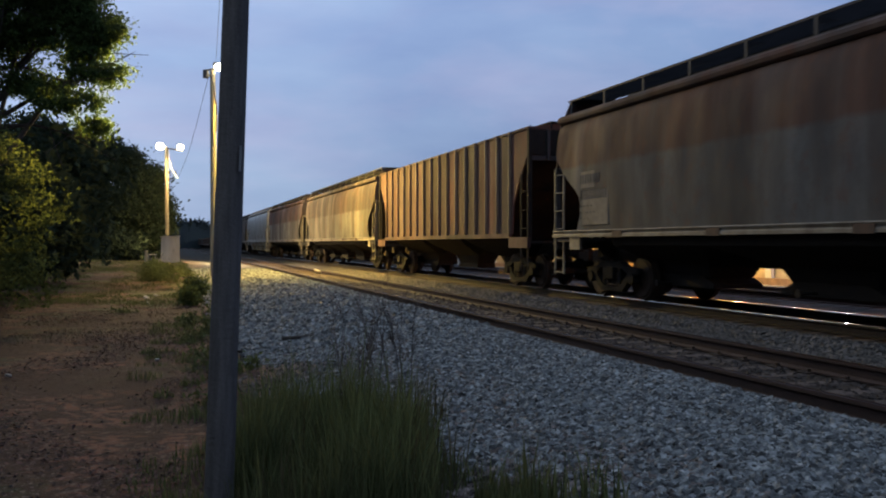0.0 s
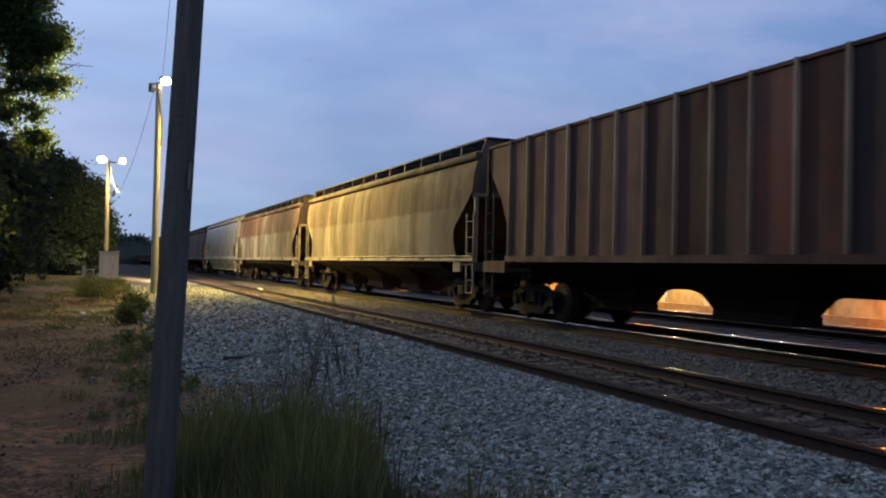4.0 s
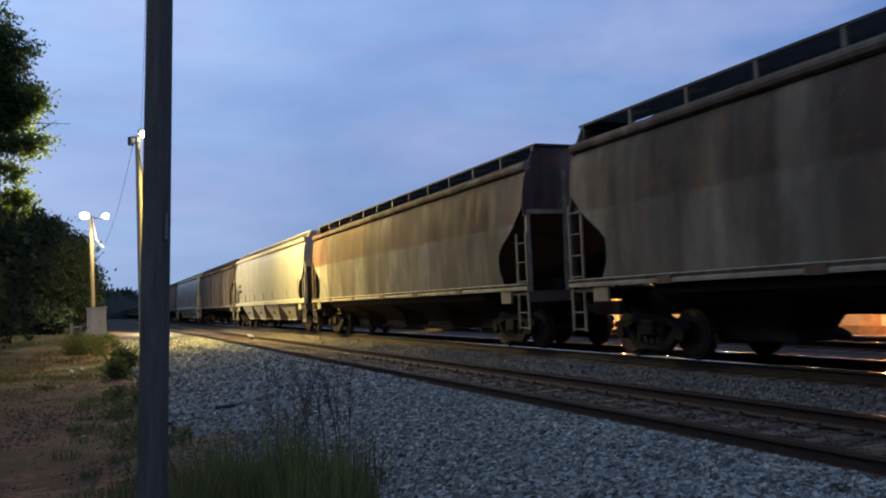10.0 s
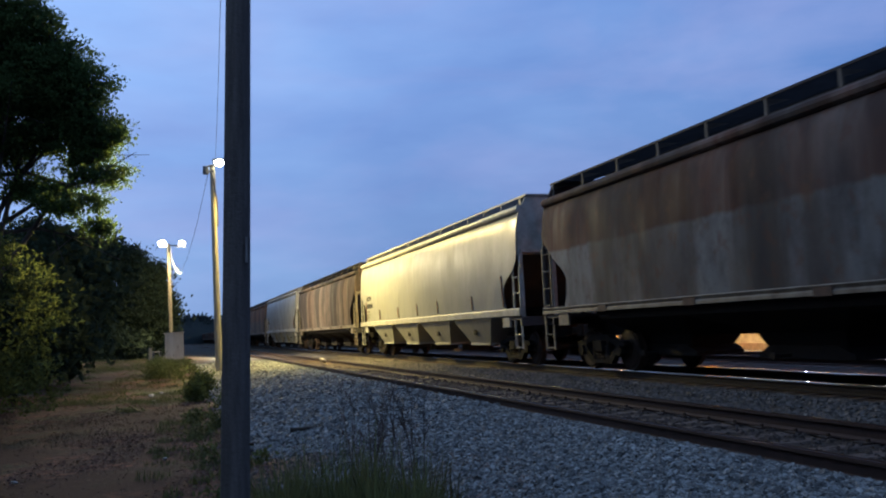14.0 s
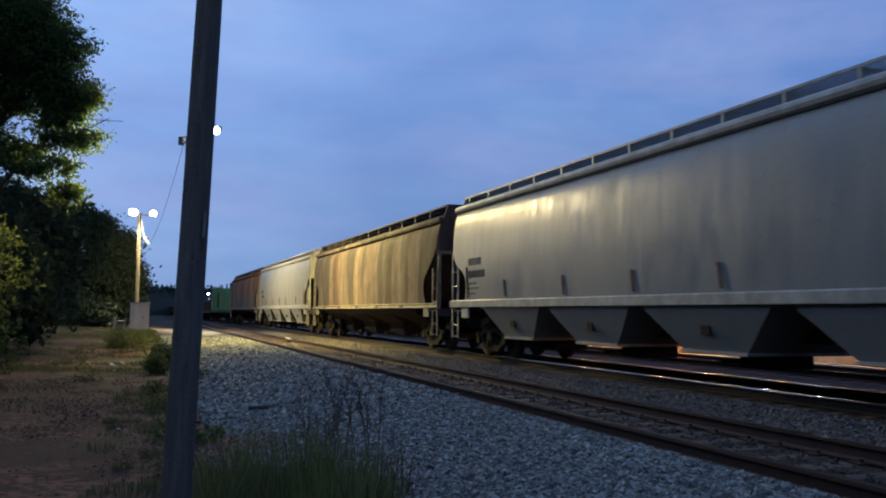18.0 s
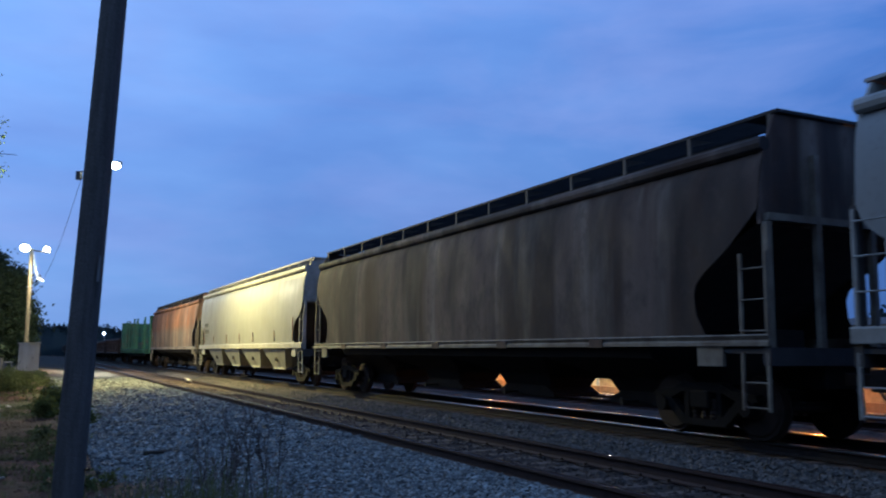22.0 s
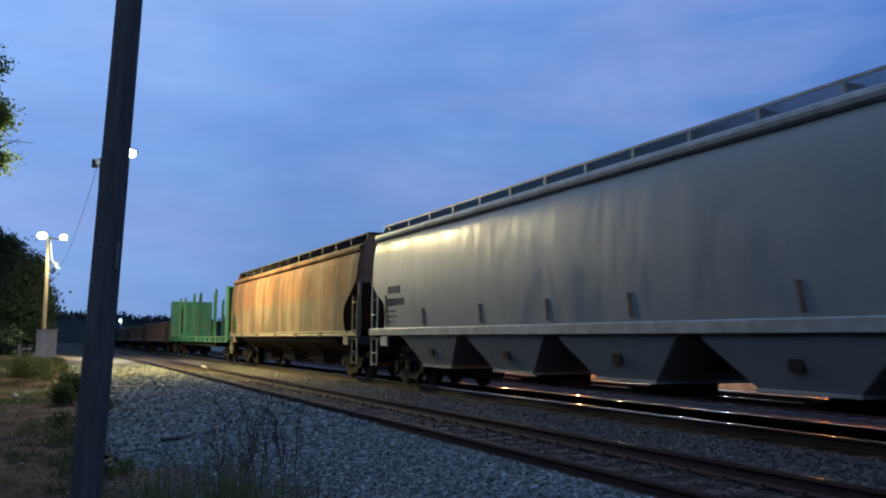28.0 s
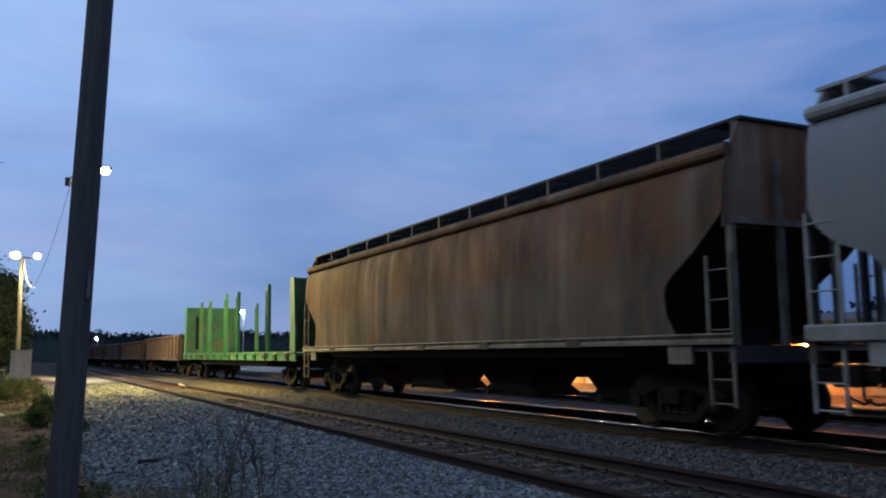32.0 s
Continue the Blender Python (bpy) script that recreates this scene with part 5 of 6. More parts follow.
def twin_pole():
    pole = thing("twin_lamp_pole", "wooden pole with two lit lamps beside the shed", "lamp post", pose(0.05, 56.2, 0.0))
    bm = bmesh.new()
    rod(bm, (0.05, 0, -0.2), (0.0, 0, 7.2), 0.12, 0.10, 12)
    part("shaft", bm, TWIN_WOOD, pole)
    bm = bmesh.new()
    rod(bm, (-0.5, -0.1, 7.15), (1.0, 0.1, 7.05), 0.04, n=8)
    part("cross_arm", bm, LAMP_STEEL, pole)
    # globe radii take in the glare round each lamp
    for x, r in ((-0.36, 0.26), (0.82, 0.19)):
        bm = bmesh.new()
        rod(bm, (x, -0.05, 7.12), (x, -0.05, 7.42), 0.12, 0.10, 10)
        head = part("lamp_head", bm, LAMP_STEEL, pole)
        bm = bmesh.new()
        bmesh.ops.create_uvsphere(bm, u_segments=14, v_segments=8, radius=r, matrix=Matrix.Translation((x, -0.12, 7.22)) @ Matrix.Diagonal((1, 0.8, 0.75, 1)))
        part("lens", bm, BULB, head, "glowing warm lamp globe, enlarged to the size of its glare", smooth=True)
    bm = bmesh.new()
    pts = [Vector((0.12, -0.15, 7.0)), Vector((0.16, -0.2, 6.4)), Vector((0.32, -0.25, 5.75)), Vector((0.55, -0.3, 5.35)), Vector((0.75, -0.3, 5.30))]
    for a, b in zip(pts, pts[1:]):
        rod(bm, a, b, 0.014, n=6)
    part("guard_tube", bm, SHED_WHITE, pole, "pale curved cable guard")


def overhead_wire():
    wire = thing("overhead_wire", "thin dark service wire between the lamp poles", "cable")
    a, b = Vector((1.75, 38.5, 8.40)), Vector((0.75, 55.9, 5.35))
    pts = [a.lerp(b, i / 14) - Vector((0, 0, 0.5 * math.sin(math.pi * i / 14))) for i in range(15)]
    bm = bmesh.new()
    for p, q in zip(pts, pts[1:]):
        rod(bm, p, q, 0.010, n=5)
    part("strand", bm, CABLE, wire)
    wire2 = thing("pole_wire", "thin dark wire running up from the floodlight pole", "cable")
    a, b = Vector((2.0, 38.5, 8.1)), Vector((0.53, 4.85, 8.25))
    pts = [a.lerp(b, i / 14) - Vector((0, 0, 0.8 * math.sin(math.pi * i / 14))) for i in range(15)]
    bm = bmesh.new()
    for p, q in zip(pts, pts[1:]):
        rod(bm, p, q, 0.006, n=5)
    part("strand", bm, CABLE, wire2)


def shed():
    s = thing("signal_shed", "small off-white metal equipment shed on the verge", "shed", pose(0.26, 55.4, 0.0))
    bm = bmesh.new()
    box(bm, -0.54, 0.54, -0.5, 0.5, 0.0, 1.60)
    part("wall", bm, SHED_WHITE, s, bevel=0.015)
    bm = bmesh.new()
    prism(bm, [(-0.60, 1.58), (0.60, 1.62), (0.60, 1.68), (-0.60, 1.64)], "y", -0.57, 0.57)
    part("roof", bm, SHED_WHITE, s)
    bm = bmesh.new()
    box(bm, -0.36, 0.30, -0.515, -0.502, 0.08, 1.46)
    door = part("door", bm, SHED_WHITE, s)
    bm = bmesh.new()
    box(bm, 0.20, 0.24, -0.55, -0.515, 0.70, 0.82)
    part("handle", bm, GALV, door)
    p = thing("post", "short wooden post in a lamplit pale tone beside the shed", "post", pose(-1.15, 55.0, -0.06))
    bm = bmesh.new()
    rod(bm, (0, 0, -0.1), (0.02, 0, 0.85), 0.10, 0.09, 10)
    part("shaft", bm, LAMP_WOOD, p)
    f = thing("gate_rail", "low grey tubular barrier beside the shed", "barrier", pose(-0.6, 54.6, -0.06))
    for a, b in (((-0.4, 0, 0.0), (-0.4, 0, 0.62)), ((0.0, 0, 0.0), (0.0, 0, 0.62)), ((-0.4, 0, 0.6), (0.1, 0, 0.6)), ((-0.4, 0, 0.32), (0.1, 0, 0.32)), ((0.1, -0.2, 0.0), (0.45, 0, 0.66))):
        bm = bmesh.new()
        rod(bm, a, b, 0.035, n=8)
        part("bar", bm, GALV, f)


near_pole()
flood_pole()
twin_pole()
overhead_wire()
shed()


# ---- trees and weeds ----
def unit(v):
    return v / np.linalg.norm(v, axis=1, keepdims=True)


def leaf_cloud(rng, blobs, count, size, spray=1.0):
    """Leaves as small folded blades gathered in clumps on the shells of the blobs (x, y, z, rx, ry, rz)."""
    shape = np.array(blobs, float)
    weights = shape[:, 3] * shape[:, 4] + shape[:, 4] * shape[:, 5] + shape[:, 3] * shape[:, 5]
    per = 14 if spray == 1.0 else 40
    clumps = max(1, count // per)
    chosen = shape[rng.choice(len(shape), clumps, p=weights / weights.sum())]
    centre = chosen[:, :3] + unit(rng.normal(size=(clumps, 3))) * rng.uniform(0.35, 1.05, (clumps, 1)) * chosen[:, 3:]
    reach = size * rng.uniform(1.2, 2.6, (clumps, 1, 1)) * np.array([spray, spray, 0.35 + 0.4 * spray])
    p = (centre[:, None, :] + rng.normal(size=(clumps, per, 3)) * reach).reshape(-1, 3)
    n = len(p)
    s = size * rng.uniform(0.6, 1.3, (n, 1))
    u = unit(rng.normal(size=(n, 3)))
    w = unit(np.cross(u, rng.normal(size=(n, 3))))
    fold = np.cross(u, w) * 0.25 * s
    verts = np.stack([p - u * s, p + w * s * 0.5 + fold, p + u * s, p - w * s * 0.5 + fold], 1).reshape(-1, 3)
    base = 4 * np.arange(n)[:, None]
    faces = np.stack([base + (0, 1, 2), base + (0, 2, 3)], 1).reshape(-1, 3)
    return verts.tolist(), faces.tolist()


def tree(label, foot, height, blobs, count, size, leaf, seed, trunk=0.2, limbs=9, spray=1.0):
    rng = np.random.default_rng(seed)
    t = thing("tree", label, "tree", pose(*foot))
    bm = bmesh.new()
    pts = [Vector((0.12 * math.sin(k * 1.3 + seed), 0.1 * math.cos(k * 1.7), -0.2 + height * k / 6)) for k in range(7)]
    for k in range(6):
        rod(bm, pts[k], pts[k + 1], trunk * (1 - k / 7), trunk * (1 - (k + 1) / 7), 9)
    part("trunk", bm, BARK, t)
    for k in range(limbs):
        b = blobs[k % len(blobs)]
        start = pts[2 + k % 4]
        end = Vector((b[0] - foot[0], b[1] - foot[1], b[2] - foot[2])) + Vector(rng.uniform(-0.5, 0.5, 3).tolist())
        mid = start.lerp(end, 0.5) + Vector((0, 0, 0.25))
        bm = bmesh.new()
        rod(bm, start, mid, trunk * 0.35, trunk * 0.22, 6)
        rod(bm, mid, end, trunk * 0.22, trunk * 0.06, 6)
        for j in range(4):
            tip = end + Vector(rng.uniform(-0.9, 0.9, 3).tolist())
            rod(bm, mid.lerp(end, 0.3 + 0.2 * j), tip, trunk * 0.08, trunk * 0.03, 5)
        part("limb", bm, BARK, t)
    verts, faces = leaf_cloud(rng, [(b[0] - foot[0], b[1] - foot[1], b[2] - foot[2], *b[3:]) for b in blobs], count, size, spray)
    crown = new("crown", raw_mesh("crown", verts, faces, leaf))
    crown.parent = t
    return t


def bushes(name, label, blobs, count, size, leaf, seed, category="bush"):
    rng = np.random.default_rng(seed)
    verts, faces = leaf_cloud(rng, blobs, count, size)
    ob = new(name, raw_mesh(name, verts, faces, leaf))
    tagged(ob, label, category, kind="stuff")


def spread(seed, n, x, y, z, r):
    rng = random.Random(seed)
    return [(rng.uniform(*x), rng.uniform(*y), rng.uniform(*z), *(rng.uniform(*r) for _ in range(3))) for _ in range(n)]


tree("tall dark leafy tree, lit yellow-green by the floodlight", (-4.6, 24.5, -0.45), 9.5,
     [(-1.65, 24, 6.75, 0.75, 0.9, 0.45), (-2.2, 24, 8.0, 0.95, 1.0, 0.6), (-2.7, 24.2, 8.9, 0.95, 1.0, 0.55), (-3.6, 24, 9.7, 1.1, 1.2, 0.65), (-4.8, 24, 10.3, 1.4, 1.3, 0.8), (-1.75, 24, 5.6, 0.95, 0.8, 0.35), (-2.3, 23.5, 4.8, 0.9, 0.9, 0.35),
      (-3.4, 24, 7.6, 1.2, 1.2, 0.6), (-4.4, 24, 6.5, 1.3, 1.2, 0.7), (-5.4, 24, 8.4, 1.6, 1.4, 1.0), (-6.4, 24.5, 10.0, 1.6, 1.4, 1.0), (-6.4, 24, 6.0, 1.5, 1.4, 0.9), (-3.4, 24.5, 5.3, 0.9, 1.0, 0.35), (-1.7, 24.2, 4.2, 0.5, 0.6, 0.25), (-7.8, 24, 8, 1.6, 1.4, 1.6), (-2.4, 24, 7.3, 0.85, 0.9, 0.5), (-2.1, 24, 6.2, 0.85, 0.8, 0.4), (-3.0, 24.3, 6.7, 0.9, 0.9, 0.5), (-3.7, 24, 8.6, 1.2, 1.1, 0.7)] + spread(25, 16, (-4.6, -1.9), (23.4, 24.8), (6.2, 9.6), (0.5, 0.9)),
     150000, 0.055, LEAF, 5, 0.22, 30, 1.35)
bushes("vine_thicket", "dense dark thicket with yellow-green vines at the verge", spread(3, 16, (-9, -3.2), (16, 23), (0.2, 2.6), (0.7, 1.4)) + [(-2.5, 18.3, 0.8, 0.65, 0.8, 0.8), (-2.45, 18.3, 1.8, 0.65, 0.8, 0.8), (-2.7, 18.4, 2.6, 0.7, 0.8, 0.6), (-3.6, 18.6, 3.2, 0.9, 0.9, 0.6)],
       36000, 0.055, VINE, 8)
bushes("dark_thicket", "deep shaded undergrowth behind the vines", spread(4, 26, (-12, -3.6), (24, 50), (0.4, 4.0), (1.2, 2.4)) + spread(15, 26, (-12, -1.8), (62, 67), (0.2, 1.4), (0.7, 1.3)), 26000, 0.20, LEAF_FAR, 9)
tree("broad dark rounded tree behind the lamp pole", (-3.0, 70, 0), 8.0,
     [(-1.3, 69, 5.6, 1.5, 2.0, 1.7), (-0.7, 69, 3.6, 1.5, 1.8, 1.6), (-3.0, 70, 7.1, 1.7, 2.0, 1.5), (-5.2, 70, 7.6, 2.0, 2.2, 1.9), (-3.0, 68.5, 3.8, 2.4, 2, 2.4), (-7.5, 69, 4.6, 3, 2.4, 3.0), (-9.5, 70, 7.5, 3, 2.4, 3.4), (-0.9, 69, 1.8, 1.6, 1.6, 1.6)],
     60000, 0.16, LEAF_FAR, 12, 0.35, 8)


def far_wood(name, label, line, seed, high, leaf=LEAF_FAR):
    """A distant wood: a lumpy ridge of foliage with loose leaves along its crest. line: (x, y) of the foot."""
    rng = np.random.default_rng(seed)
    verts, faces = [], []
    n = 240
    for i in range(n + 1):
        u = i / n * (len(line) - 1)
        k = min(int(u), len(line) - 2)
        x, y = (line[k][0] + (line[k + 1][0] - line[k][0]) * (u - k), line[k][1] + (line[k + 1][1] - line[k][1]) * (u - k))
        h = high * (0.75 + 0.28 * noise.noise((u * 3.1, seed, 0)) + 0.16 * noise.noise((u * 11.0, seed, 3)) + 0.10 * noise.noise((u * 31.0, seed, 5)))
        d = Vector((x, y, 0)).normalized()
        for back, z in ((-3, -0.5), (-2.2, h * 0.6), (0, h), (3, h * 0.7), (5, -0.5)):
            verts.append((x + d.x * back, y + d.y * back, z))
    for i in range(n):
        for j in range(4):
            faces.append((i * 5 + j, (i + 1) * 5 + j, (i + 1) * 5 + j + 1, i * 5 + j + 1))
    crest = [verts[i * 5 + 2] for i in range(n + 1)]
    for p in crest:
        for _ in range(26):
            c = np.array(p) + rng.normal(size=3) * np.array([1.6, 1.6, 0.55]) - np.array([0, 0, 0.5])
            s = rng.uniform(0.25, 0.6)
            u, w = rng.normal(size=3), rng.normal(size=3)
            u, w = u / np.linalg.norm(u) * s, w / np.linalg.norm(w) * s
            base = len(verts)
            verts += [tuple(c - u), tuple(c + w), tuple(c + u), tuple(c - w)]
            faces.append((base, base + 1, base + 2, base + 3))
    ob = new(name, raw_mesh(name, verts, faces, leaf))
    tagged(ob, label, "trees", kind="stuff")


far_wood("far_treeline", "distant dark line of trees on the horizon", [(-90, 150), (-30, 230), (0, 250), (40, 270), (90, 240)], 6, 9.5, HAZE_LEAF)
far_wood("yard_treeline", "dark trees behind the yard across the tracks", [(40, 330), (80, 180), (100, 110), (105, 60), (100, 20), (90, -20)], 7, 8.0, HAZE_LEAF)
bushes("verge_bush", "low green bush on the edge of the ballast", [(0.85, 26.5, -0.15, 0.35, 0.5, 0.35), (0.6, 24.5, -0.25, 0.3, 0.4, 0.3), (1.3, 22.0, -0.35, 0.3, 0.4, 0.18)], 2600, 0.05, VINE, 21)
bushes("verge_weeds", "patches of low green weeds along the verge", spread(13, 12, (0.3, 1.0), (6.5, 20), (-0.5, -0.38), (0.1, 0.25)) + spread(11, 26, (-0.9, 0.9), (34, 50), (-0.3, 0.0), (0.2, 0.55)) + spread(12, 10, (-4, 0.4), (22, 32), (-0.55, -0.45), (0.12, 0.35)), 14000, 0.045, GRASS, 22, "weeds")


def blades(name, label, spots, seed, high, material, category="grass"):
    """Grass blades, each a bent tapering strip: spots are (x, y, radius, count)."""
    rng = np.random.default_rng(seed)
    verts, faces = [], []
    for cx, cy, rad, count in spots:
        for _ in range(count):
            a, r = rng.uniform(0, 6.283), rad * math.sqrt(rng.random())
            x, y = cx + r * math.cos(a), cy + r * math.sin(a)
            z = ground_z(x, y) - 0.02
            h = rng.uniform(*high) * (1.15 - 0.5 * r / rad) * (0.55 + 0.5 * (0.5 + 0.5 * math.sin(cx * 37.1 + cy * 53.7)))
            lean, way = rng.uniform(0.05, 0.45) * h, rng.uniform(0, 6.283)
            dx, dy = lean * math.cos(way), lean * math.sin(way)
            w = rng.uniform(0.003, 0.007)
            px, py = -math.sin(way) * w, math.cos(way) * w
            base = len(verts)
            verts += [(x - px, y - py, z), (x + px, y + py, z), (x + dx * 0.35 + px * 0.8, y + dy * 0.35 + py * 0.8, z + h * 0.6), (x + dx * 0.35 - px * 0.8, y + dy * 0.35 - py * 0.8, z + h * 0.6), (x + dx, y + dy, z + h)]
            faces += [(base, base + 1, base + 2, base + 3), (base + 3, base + 2, base + 4)]
    ob = new(name, raw_mesh(name, verts, faces, material))
    tagged(ob, label, category, kind="stuff")


def scatter(seed, n, x, y, rad, count):
    rng = random.Random(seed)
    return [(rng.uniform(*x), y[0] + (y[1] - y[0]) * rng.random() ** 1.4, rng.uniform(*rad), count) for _ in range(n)]


def fan(seed, n, lean, y, rad, count):
    """Spots whose distance from the track's line grows with their distance along it."""
    rng = random.Random(seed)
    spots = []
    for _ in range(n):
        along = rng.uniform(*y)
        spots.append((along * rng.uniform(*lean), along, rng.uniform(*rad), count))
    return spots


blades("tall_grass", "tall dull green grass round the foot of the pole", fan(45, 50, (0.10, 0.285), (4.1, 7.0), (0.10, 0.26), 200) + [(0.5, 5.3, 0.18, 350), (0.62, 5.6, 0.16, 300)], 31, (0.40, 1.05), GRASS)
blades("mixed_grass", "shorter green and straw grass filling between the tufts", fan(46, 30, (0.09, 0.30), (3.8, 7.4), (0.2, 0.36), 280), 35, (0.15, 0.5), GRASS)
blades("straw_stems", "thin straw stems among the green grass", fan(47, 34, (0.10, 0.29), (4.1, 7.2), (0.2, 0.35), 70), 36, (0.4, 0.8), DRY_GRASS)
blades("grass_tuft", "small green tuft at the edge of the ballast", [(1.86, 4.85, 0.12, 150), (2.0, 4.6, 0.16, 160), (1.75, 4.4, 0.2, 220), (2.3, 4.5, 0.25, 120)], 33, (0.20, 0.55), GRASS)
blades("low_grass", "sparse low grass on the dirt verge", scatter(41, 130, (-4.5, 1.0), (25, 50), (0.3, 0.9), 110) + scatter(48, 110, (-6.0, 0.8), (44, 62), (0.4, 1.0), 110) + scatter(43, 60, (-0.3, 0.9), (5, 20), (0.1, 0.3), 80) + [(0.4, 7, 0.4, 300), (0.6, 9, 0.5, 300), (0.7, 12, 0.5, 300), (0.5, 16, 0.6, 300)], 32, (0.06, 0.24), GRASS)
blades("dry_grass", "thin straw-coloured dry grass on the dirt", scatter(42, 110, (-6, 1.2), (16, 46), (0.3, 0.9), 60), 34, (0.03, 0.13), DRY_GRASS)


def dead_weed(foot, high, seed):
    rng = random.Random(seed)
    w = thing("dead_weed", "leafless dark dead weed stalk with thin side twigs", "weed", pose(*foot), group="dead weeds by the ballast")
    bm = bmesh.new()
    p, d = Vector((0, 0, -0.03)), Vector((rng.uniform(-0.12, 0.12), rng.uniform(-0.12, 0.12), 1)).normalized()
    n = 9
    for k in range(n):
        q = p + d * high / n
        rod(bm, p, q, 0.008 * (1 - 0.09 * k), 0.008 * (1 - 0.09 * (k + 1)), 5)
        if k > 1:
            for _ in range(rng.randint(1, 3)):
                a = rng.uniform(0, 6.28)
                s = (Vector((math.cos(a), math.sin(a), 0)) * 0.38 + Vector((0, 0, 0.9))).normalized()
                e = q + s * rng.uniform(0.08, 0.24)
                rod(bm, q, e, 0.0032, 0.0016, 4)
                for _ in range(3):
                    rod(bm, q.lerp(e, rng.uniform(0.5, 1)), e + Vector([rng.uniform(-0.04, 0.04) for _ in range(3)]), 0.0035, 0.002, 4)
        p, d = q, (d + Vector((rng.uniform(-0.08, 0.08), rng.uniform(-0.08, 0.08), 0))).normalized()
    part("stalk", bm, DRY, w)


for k, (x, y, h) in enumerate([(1.72, 8.9, 1.0), (1.80, 9.1, 1.1), (1.86, 8.7, 0.85), (1.95, 9.0, 0.75), (2.02, 9.2, 0.9), (2.10, 8.8, 1.0), (2.18, 9.1, 1.05), (2.26, 8.9, 1.1), (2.30, 8.6, 0.95), (1.92, 8.4, 0.7), (2.40, 9.0, 0.85), (2.44, 8.7, 0.95), (1.66, 8.6, 0.6)]):
    dead_weed((x, y, ground_z(x, y)), h, 50 + k)

# a broken branch on the edge of the ballast
branch = thing("fallen_branch", "dark broken branch lying on the ballast edge", "branch", pose(2.1, 14.2, ground_z(2.1, 14.2) + 0.05, 0, 0, -4))
bm = bmesh.new()
for a, b, r0, r1 in (((-0.30, 0, 0), (0.02, 0.03, 0.01), 0.035, 0.030), ((0.02, 0.03, 0.01), (0.30, -0.02, 0.0), 0.030, 0.018), ((0.05, 0.03, 0.01), (0.18, 0.16, 0.05), 0.014, 0.006)):
    rod(bm, a, b, r0, r1, 7)
part("limb", bm, BARK, branch)

# pale litter on the ground
for k, (x, y, s) in enumerate([(-0.58, 28.3, 0.10), (-0.3, 29.5, 0.08), (6.0, 35.6, 0.16), (-1.9, 12.0, 0.04), (-0.13, 13.2, 0.035), (-0.49, 26.0, 0.06)]):
    scrap = thing("paper_scrap", "small crumpled white scrap on the ground", "litter", pose(x, y, ground_z(x, y) + 0.03 + (0.2 if x > 3 else 0), 20, 15, 40 * k))
    bm = bmesh.new()
    bmesh.ops.create_icosphere(bm, subdivisions=2, radius=s)
    for v in bm.verts:
        v.co = v.co * (1 + 0.4 * noise.noise(v.co * 9 / s * 0.1 + Vector((k, 0, 0))))
        v.co.z *= 0.5
    part("sheet", bm, SHED_WHITE, scrap)


# ---- the yard across the tracks ----
def far_lamp(bearing, far, high):
    x, y = far * math.sin(radians(bearing)), far * math.cos(radians(bearing))
    p = thing("yard_lamp", "tall steel lamp post with a lit white head", "lamp post", pose(x, y, -0.42), group="yard lamps")
    bm = bmesh.new()
    rod(bm, (0.25, 0.25, 0), (0.25, 0.25, high + 0.75), 0.12, 0.08, 10)
    part("shaft", bm, GALV, p)
    bm = bmesh.new()
    box(bm, -0.5, 0.5, -0.1, 0.5, high + 0.82, high + 0.95)
    head = part("lamp_head", bm, GALV, p, bevel=0.02)
    bm = bmesh.new()
    bmesh.ops.create_uvsphere(bm, u_segments=14, v_segments=8, radius=0.17, matrix=Matrix.Translation((0, 0, high + 0.5)))
    part("lens", bm, COOL_BULB, head, smooth=True)


far_lamp(12.6, 110, 6.4)
far_lamp(13.15, 110, 6.4)
far_lamp(4.35, 240, 5.6)


def wall_lamp(along, tint):
    w = thing("wall_lamp", "small lit wall lamp on the depot wall", "lamp", pose(WALL, along, 1.36), group="wall lamps of the depot")
    bm = bmesh.new()
    rod(bm, (0, 0, 0.10), (-0.70, 0, 0.22), 0.025, n=6)
    part("arm", bm, GALV, w)
    bm = bmesh.new()
    rod(bm, (-0.72, 0, 0.14), (-0.72, 0, 0.26), 0.20, 0.06, 12)
    hood = part("hood", bm, GALV, w)
    bm = bmesh.new()
    bmesh.ops.create_uvsphere(bm, u_segments=12, v_segments=8, radius=0.055, matrix=Matrix.Translation((-0.72, 0, 0.04)))
    part("bulb", bm, {SODIUM: SODIUM_BULB, COOL: COOL_BULB, WARM: WARM_BULB}[tint], hood, smooth=True)


for along, tint in WALL_LAMPS:
    wall_lamp(along, tint)


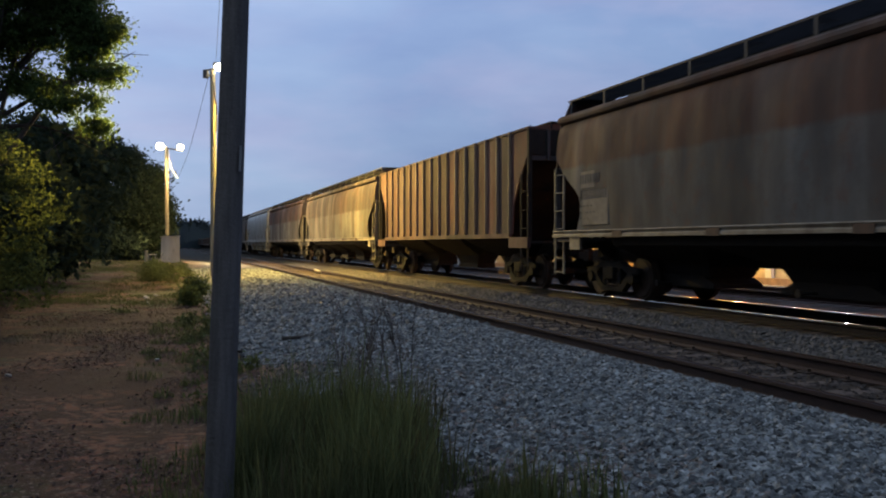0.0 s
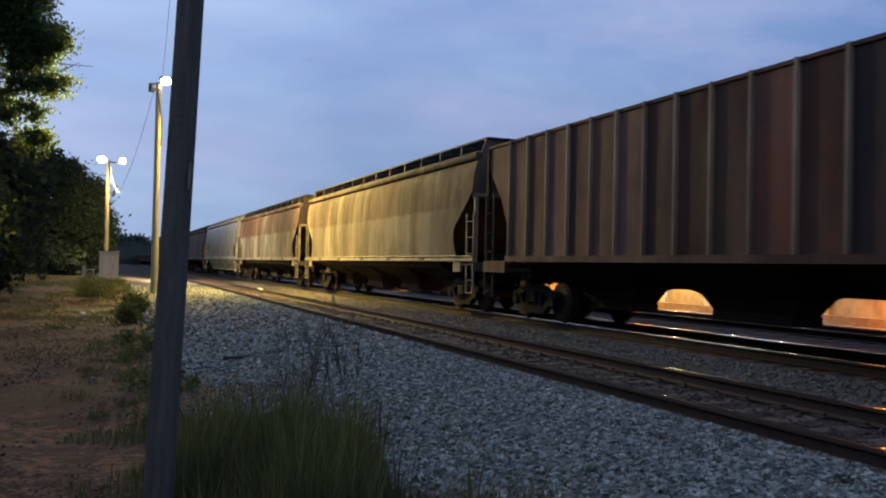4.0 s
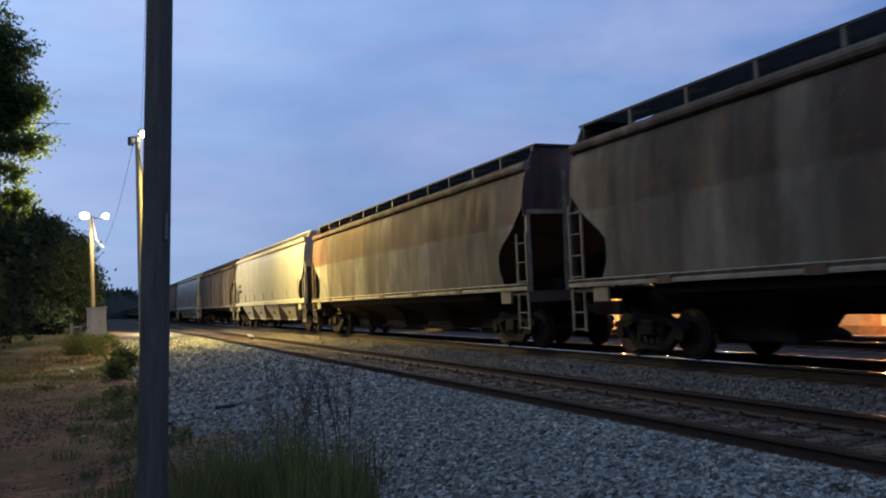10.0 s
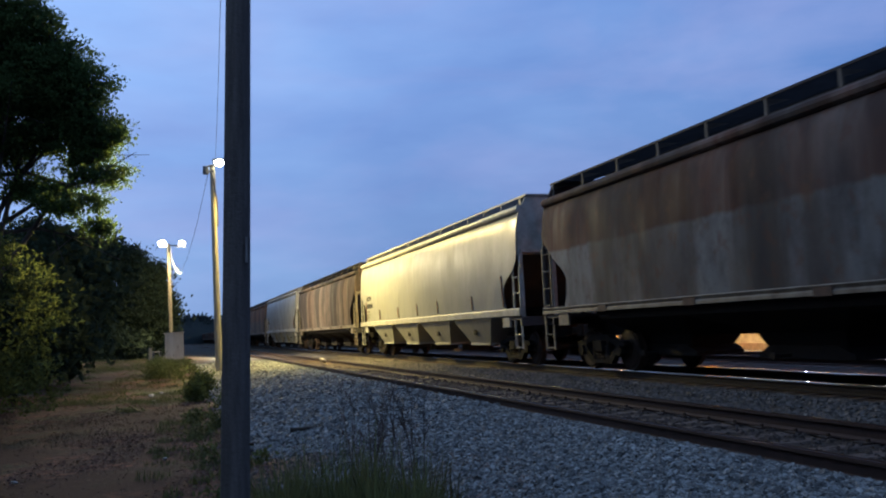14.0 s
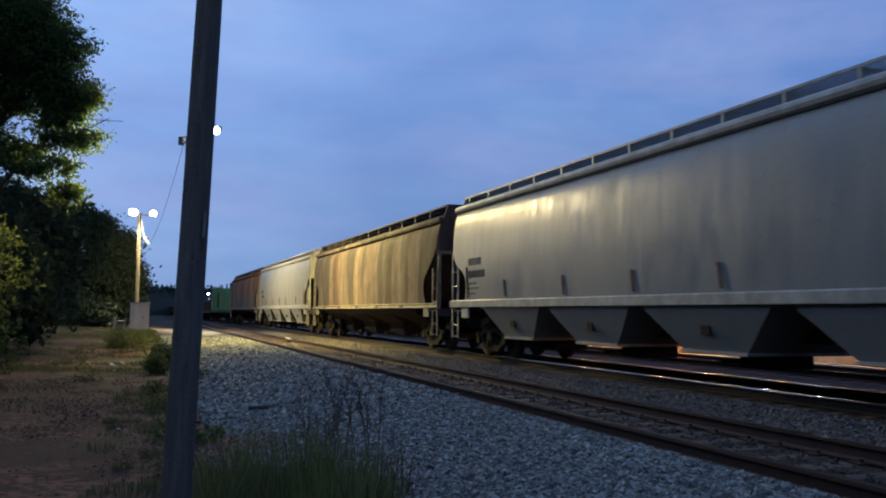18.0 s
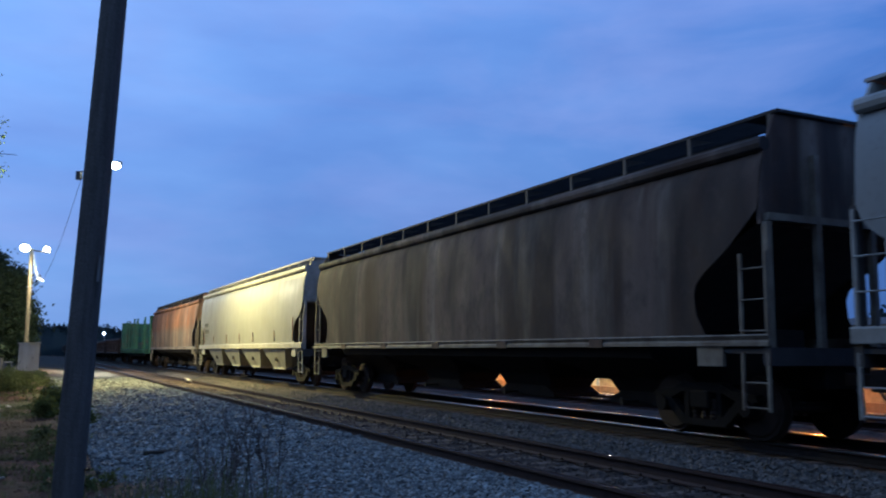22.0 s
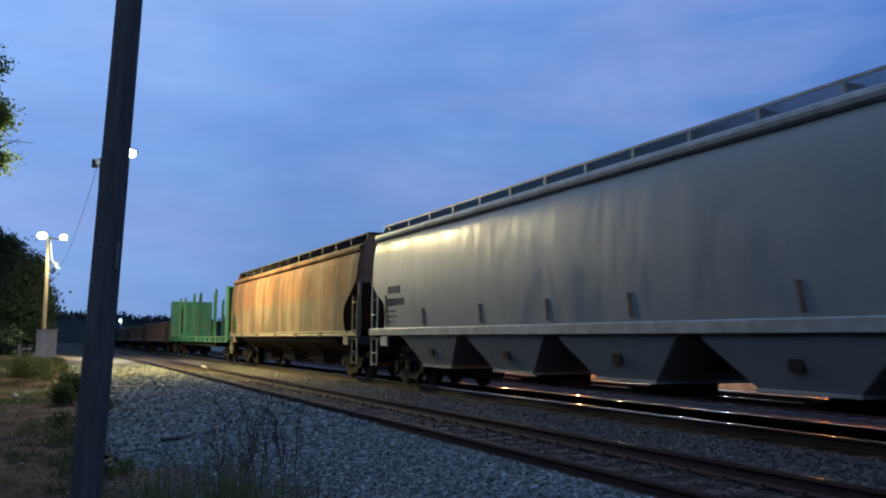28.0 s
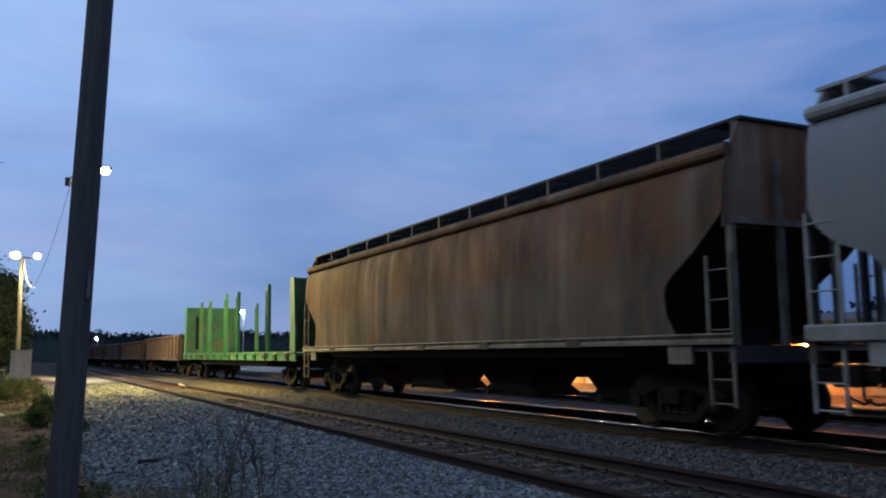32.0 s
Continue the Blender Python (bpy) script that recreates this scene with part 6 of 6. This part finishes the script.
def depot():
    """A long low tan depot along the far side of the yard, with posts and a dark canopy."""
    d = thing("depot_building", "long low tan depot with a dark canopy, lit by wall lamps", "building", pose(0, 0, -0.42))
    brick = surface("tan_rendered_wall", (0.24, 0.175, 0.11), 0.9, 0.0, (0.16, 0.11, 0.07), 3.0, third=(0.28, 0.22, 0.15), third_scale=0.5)
    bm = bmesh.new()
    box(bm, WALL, WALL + 7, 4, 64, 0, 2.35)
    part("wall", bm, brick, d)
    bm = bmesh.new()
    box(bm, WALL - 0.16, WALL, 4, 64, 0, 0.28)
    part("plinth", bm, surface("brown_brick_plinth", (0.17, 0.095, 0.055), 0.9, 0.0, (0.11, 0.06, 0.035), 4.0), d)
    bm = bmesh.new()
    prism(bm, [(WALL - 1.7, 2.35), (WALL + 7.3, 2.35), (WALL + 7.3, 2.55), (WALL + 3.5, 2.95), (WALL - 1.7, 2.50)], "y", 3.7, 64.3)
    part("roof", bm, LAMP_STEEL, d, "dark sheet roof over a deep canopy")
    pier = None
    for k in range(21):
        if pier is None:
            bm = bmesh.new()
            box(bm, WALL - 0.14, WALL, -0.18, 0.18, 0.28, 2.35)
            pier = part("pier", bm, SHED_WHITE, d, "white wall post")
            pier.matrix_basis = pose(0, 4.5 + k * 2.95, 0)
        else:
            again(pier, pose(0, 4.5 + k * 2.95, 0))
    for k in range(9):
        yy = 6 + k * 6.5
        bm = bmesh.new()
        box(bm, WALL - 0.03, WALL, yy, yy + 1.2, 0.9, 1.9)
        win = part("window", bm, SHED_WHITE, d)
        bm = bmesh.new()
        box(bm, WALL - 0.045, WALL - 0.032, yy + 0.07, yy + 1.13, 0.97, 1.83)
        part("pane", bm, glowing("warm_window", (1.0, 0.50, 0.16), 0.25), win)


depot()


def unseen_wood():
    """An added wood along the verge, out of view behind and beside the camera, that blocks western sky light."""
    far_wood("verge_wood", "unseen dark wood along the verge, added to block western sky light", [(-34, 70), (-16, 40), (-13, 15), (-12, -10), (-12, -40), (-8, -70), (14, -90)], 17, 11.0)


unseen_wood()
# added out of sight behind the trees, to keep sky light off the far ground
far_wood("wood_past_the_lamps", "hidden dark wood beyond the lamp poles, added to block sky light", [(-8, 74), (-12, 95), (-13, 130), (-14, 180), (-22, 240)], 19, 12.5)

# ---- loose stones last ----
stone_field("shoulder_ballast", "loose grey crushed ballast stones on the shoulder", 80000, near_shoulder, 0.031, STONE, 71)
stone_field("soiled_ballast", "soil-stained stones along the edge of the ballast", 19000, dirty_shoulder, 0.026, SOILED_STONE, 78)
stone_field("far_shoulder_ballast", "grey ballast along the far shoulder", 26000, far_shoulder, 0.05, STONE, 72)
stone_field("siding_ballast", "brown-stained ballast between the siding rails", 4200, siding_bed, 0.028, BROWN_STONE, 73)
stone_field("track_bed_ballast", "dusty grey-brown ballast between the tracks", 26000, between_tracks, 0.034, MID_STONE, 76)
stone_field("verge_pebbles", "small pebbles scattered on the dirt", 900, verge_pebbles, 0.012, BROWN_STONE, 74)
CLOD = surface("dark_soil_clod", (0.050, 0.027, 0.019), 0.95, 0.0, (0.028, 0.016, 0.012), 6.0, vary=0.3, loose=True)
stone_field("soil_clods", "dark crumbs of soil and leaf litter on the dirt", 1500, verge_pebbles, 0.012, CLOD, 75)


def leaf_litter(name, label, count, seed):
    """Dead leaves and crumbs of bark lying about on the dirt, thick in drifts."""
    rng = np.random.default_rng(seed)
    verts, faces = [], []
    while len(faces) < count:
        x, y = rng.uniform(-5.5, 0.9), 3.2 + 24 * rng.random() ** 1.4
        if noise.noise((x * 0.55, y * 0.30, 9)) + 0.5 * noise.noise((x * 1.7, y * 0.9, 4)) < rng.uniform(-0.25, 0.35):
            continue
        z = ground_z(x, y) + 0.006
        s, a = rng.uniform(0.010, 0.030), rng.uniform(0, 6.283)
        u, w = (math.cos(a) * s, math.sin(a) * s), (-math.sin(a) * s * 0.55, math.cos(a) * s * 0.55)
        lift = rng.uniform(0.0, 0.022, 4)
        base = len(verts)
        for k, (p, q) in enumerate(((-1, 0), (0, 1), (1, 0), (0, -1))):
            verts.append((x + p * u[0] + q * w[0], y + p * u[1] + q * w[1], z + lift[k]))
        faces.append((base, base + 1, base + 2, base + 3))
    tagged(new(name, raw_mesh(name, verts, faces, LITTER)), label, "leaf litter", kind="stuff")


LITTER = surface("dead_leaf_litter", (0.100, 0.047, 0.030), 0.95, 0.0, (0.028, 0.015, 0.011), 6.0, vary=0.9, loose=True)
leaf_litter("leaf_litter", "dead brown leaves drifted over the dirt", 36000, 77)


def motions():
    """The train rolls towards and past the camera; its wheels turn with it."""
    travel = [(0, 0.0), (6, 25.2), (13, 54.6), (19, 79.9), (24, 101.05), (28, 117.75), (32, 134.2)]
    times, way = [t for t, _ in travel], [s for _, s in travel]
    for car, mid in CARS:
        walk(car, [(t, pose(MAIN, mid - s, 0)) for t, s in travel])
    rows = [i * 32 / 224 for i in range(225)]
    for wheel, y in ROLLING:
        walk(wheel, [(t, pose(0, y, 0.457, math.degrees(np.interp(t, times, way) / 0.457) % 360, 0, 0)) for t in rows])


motions()
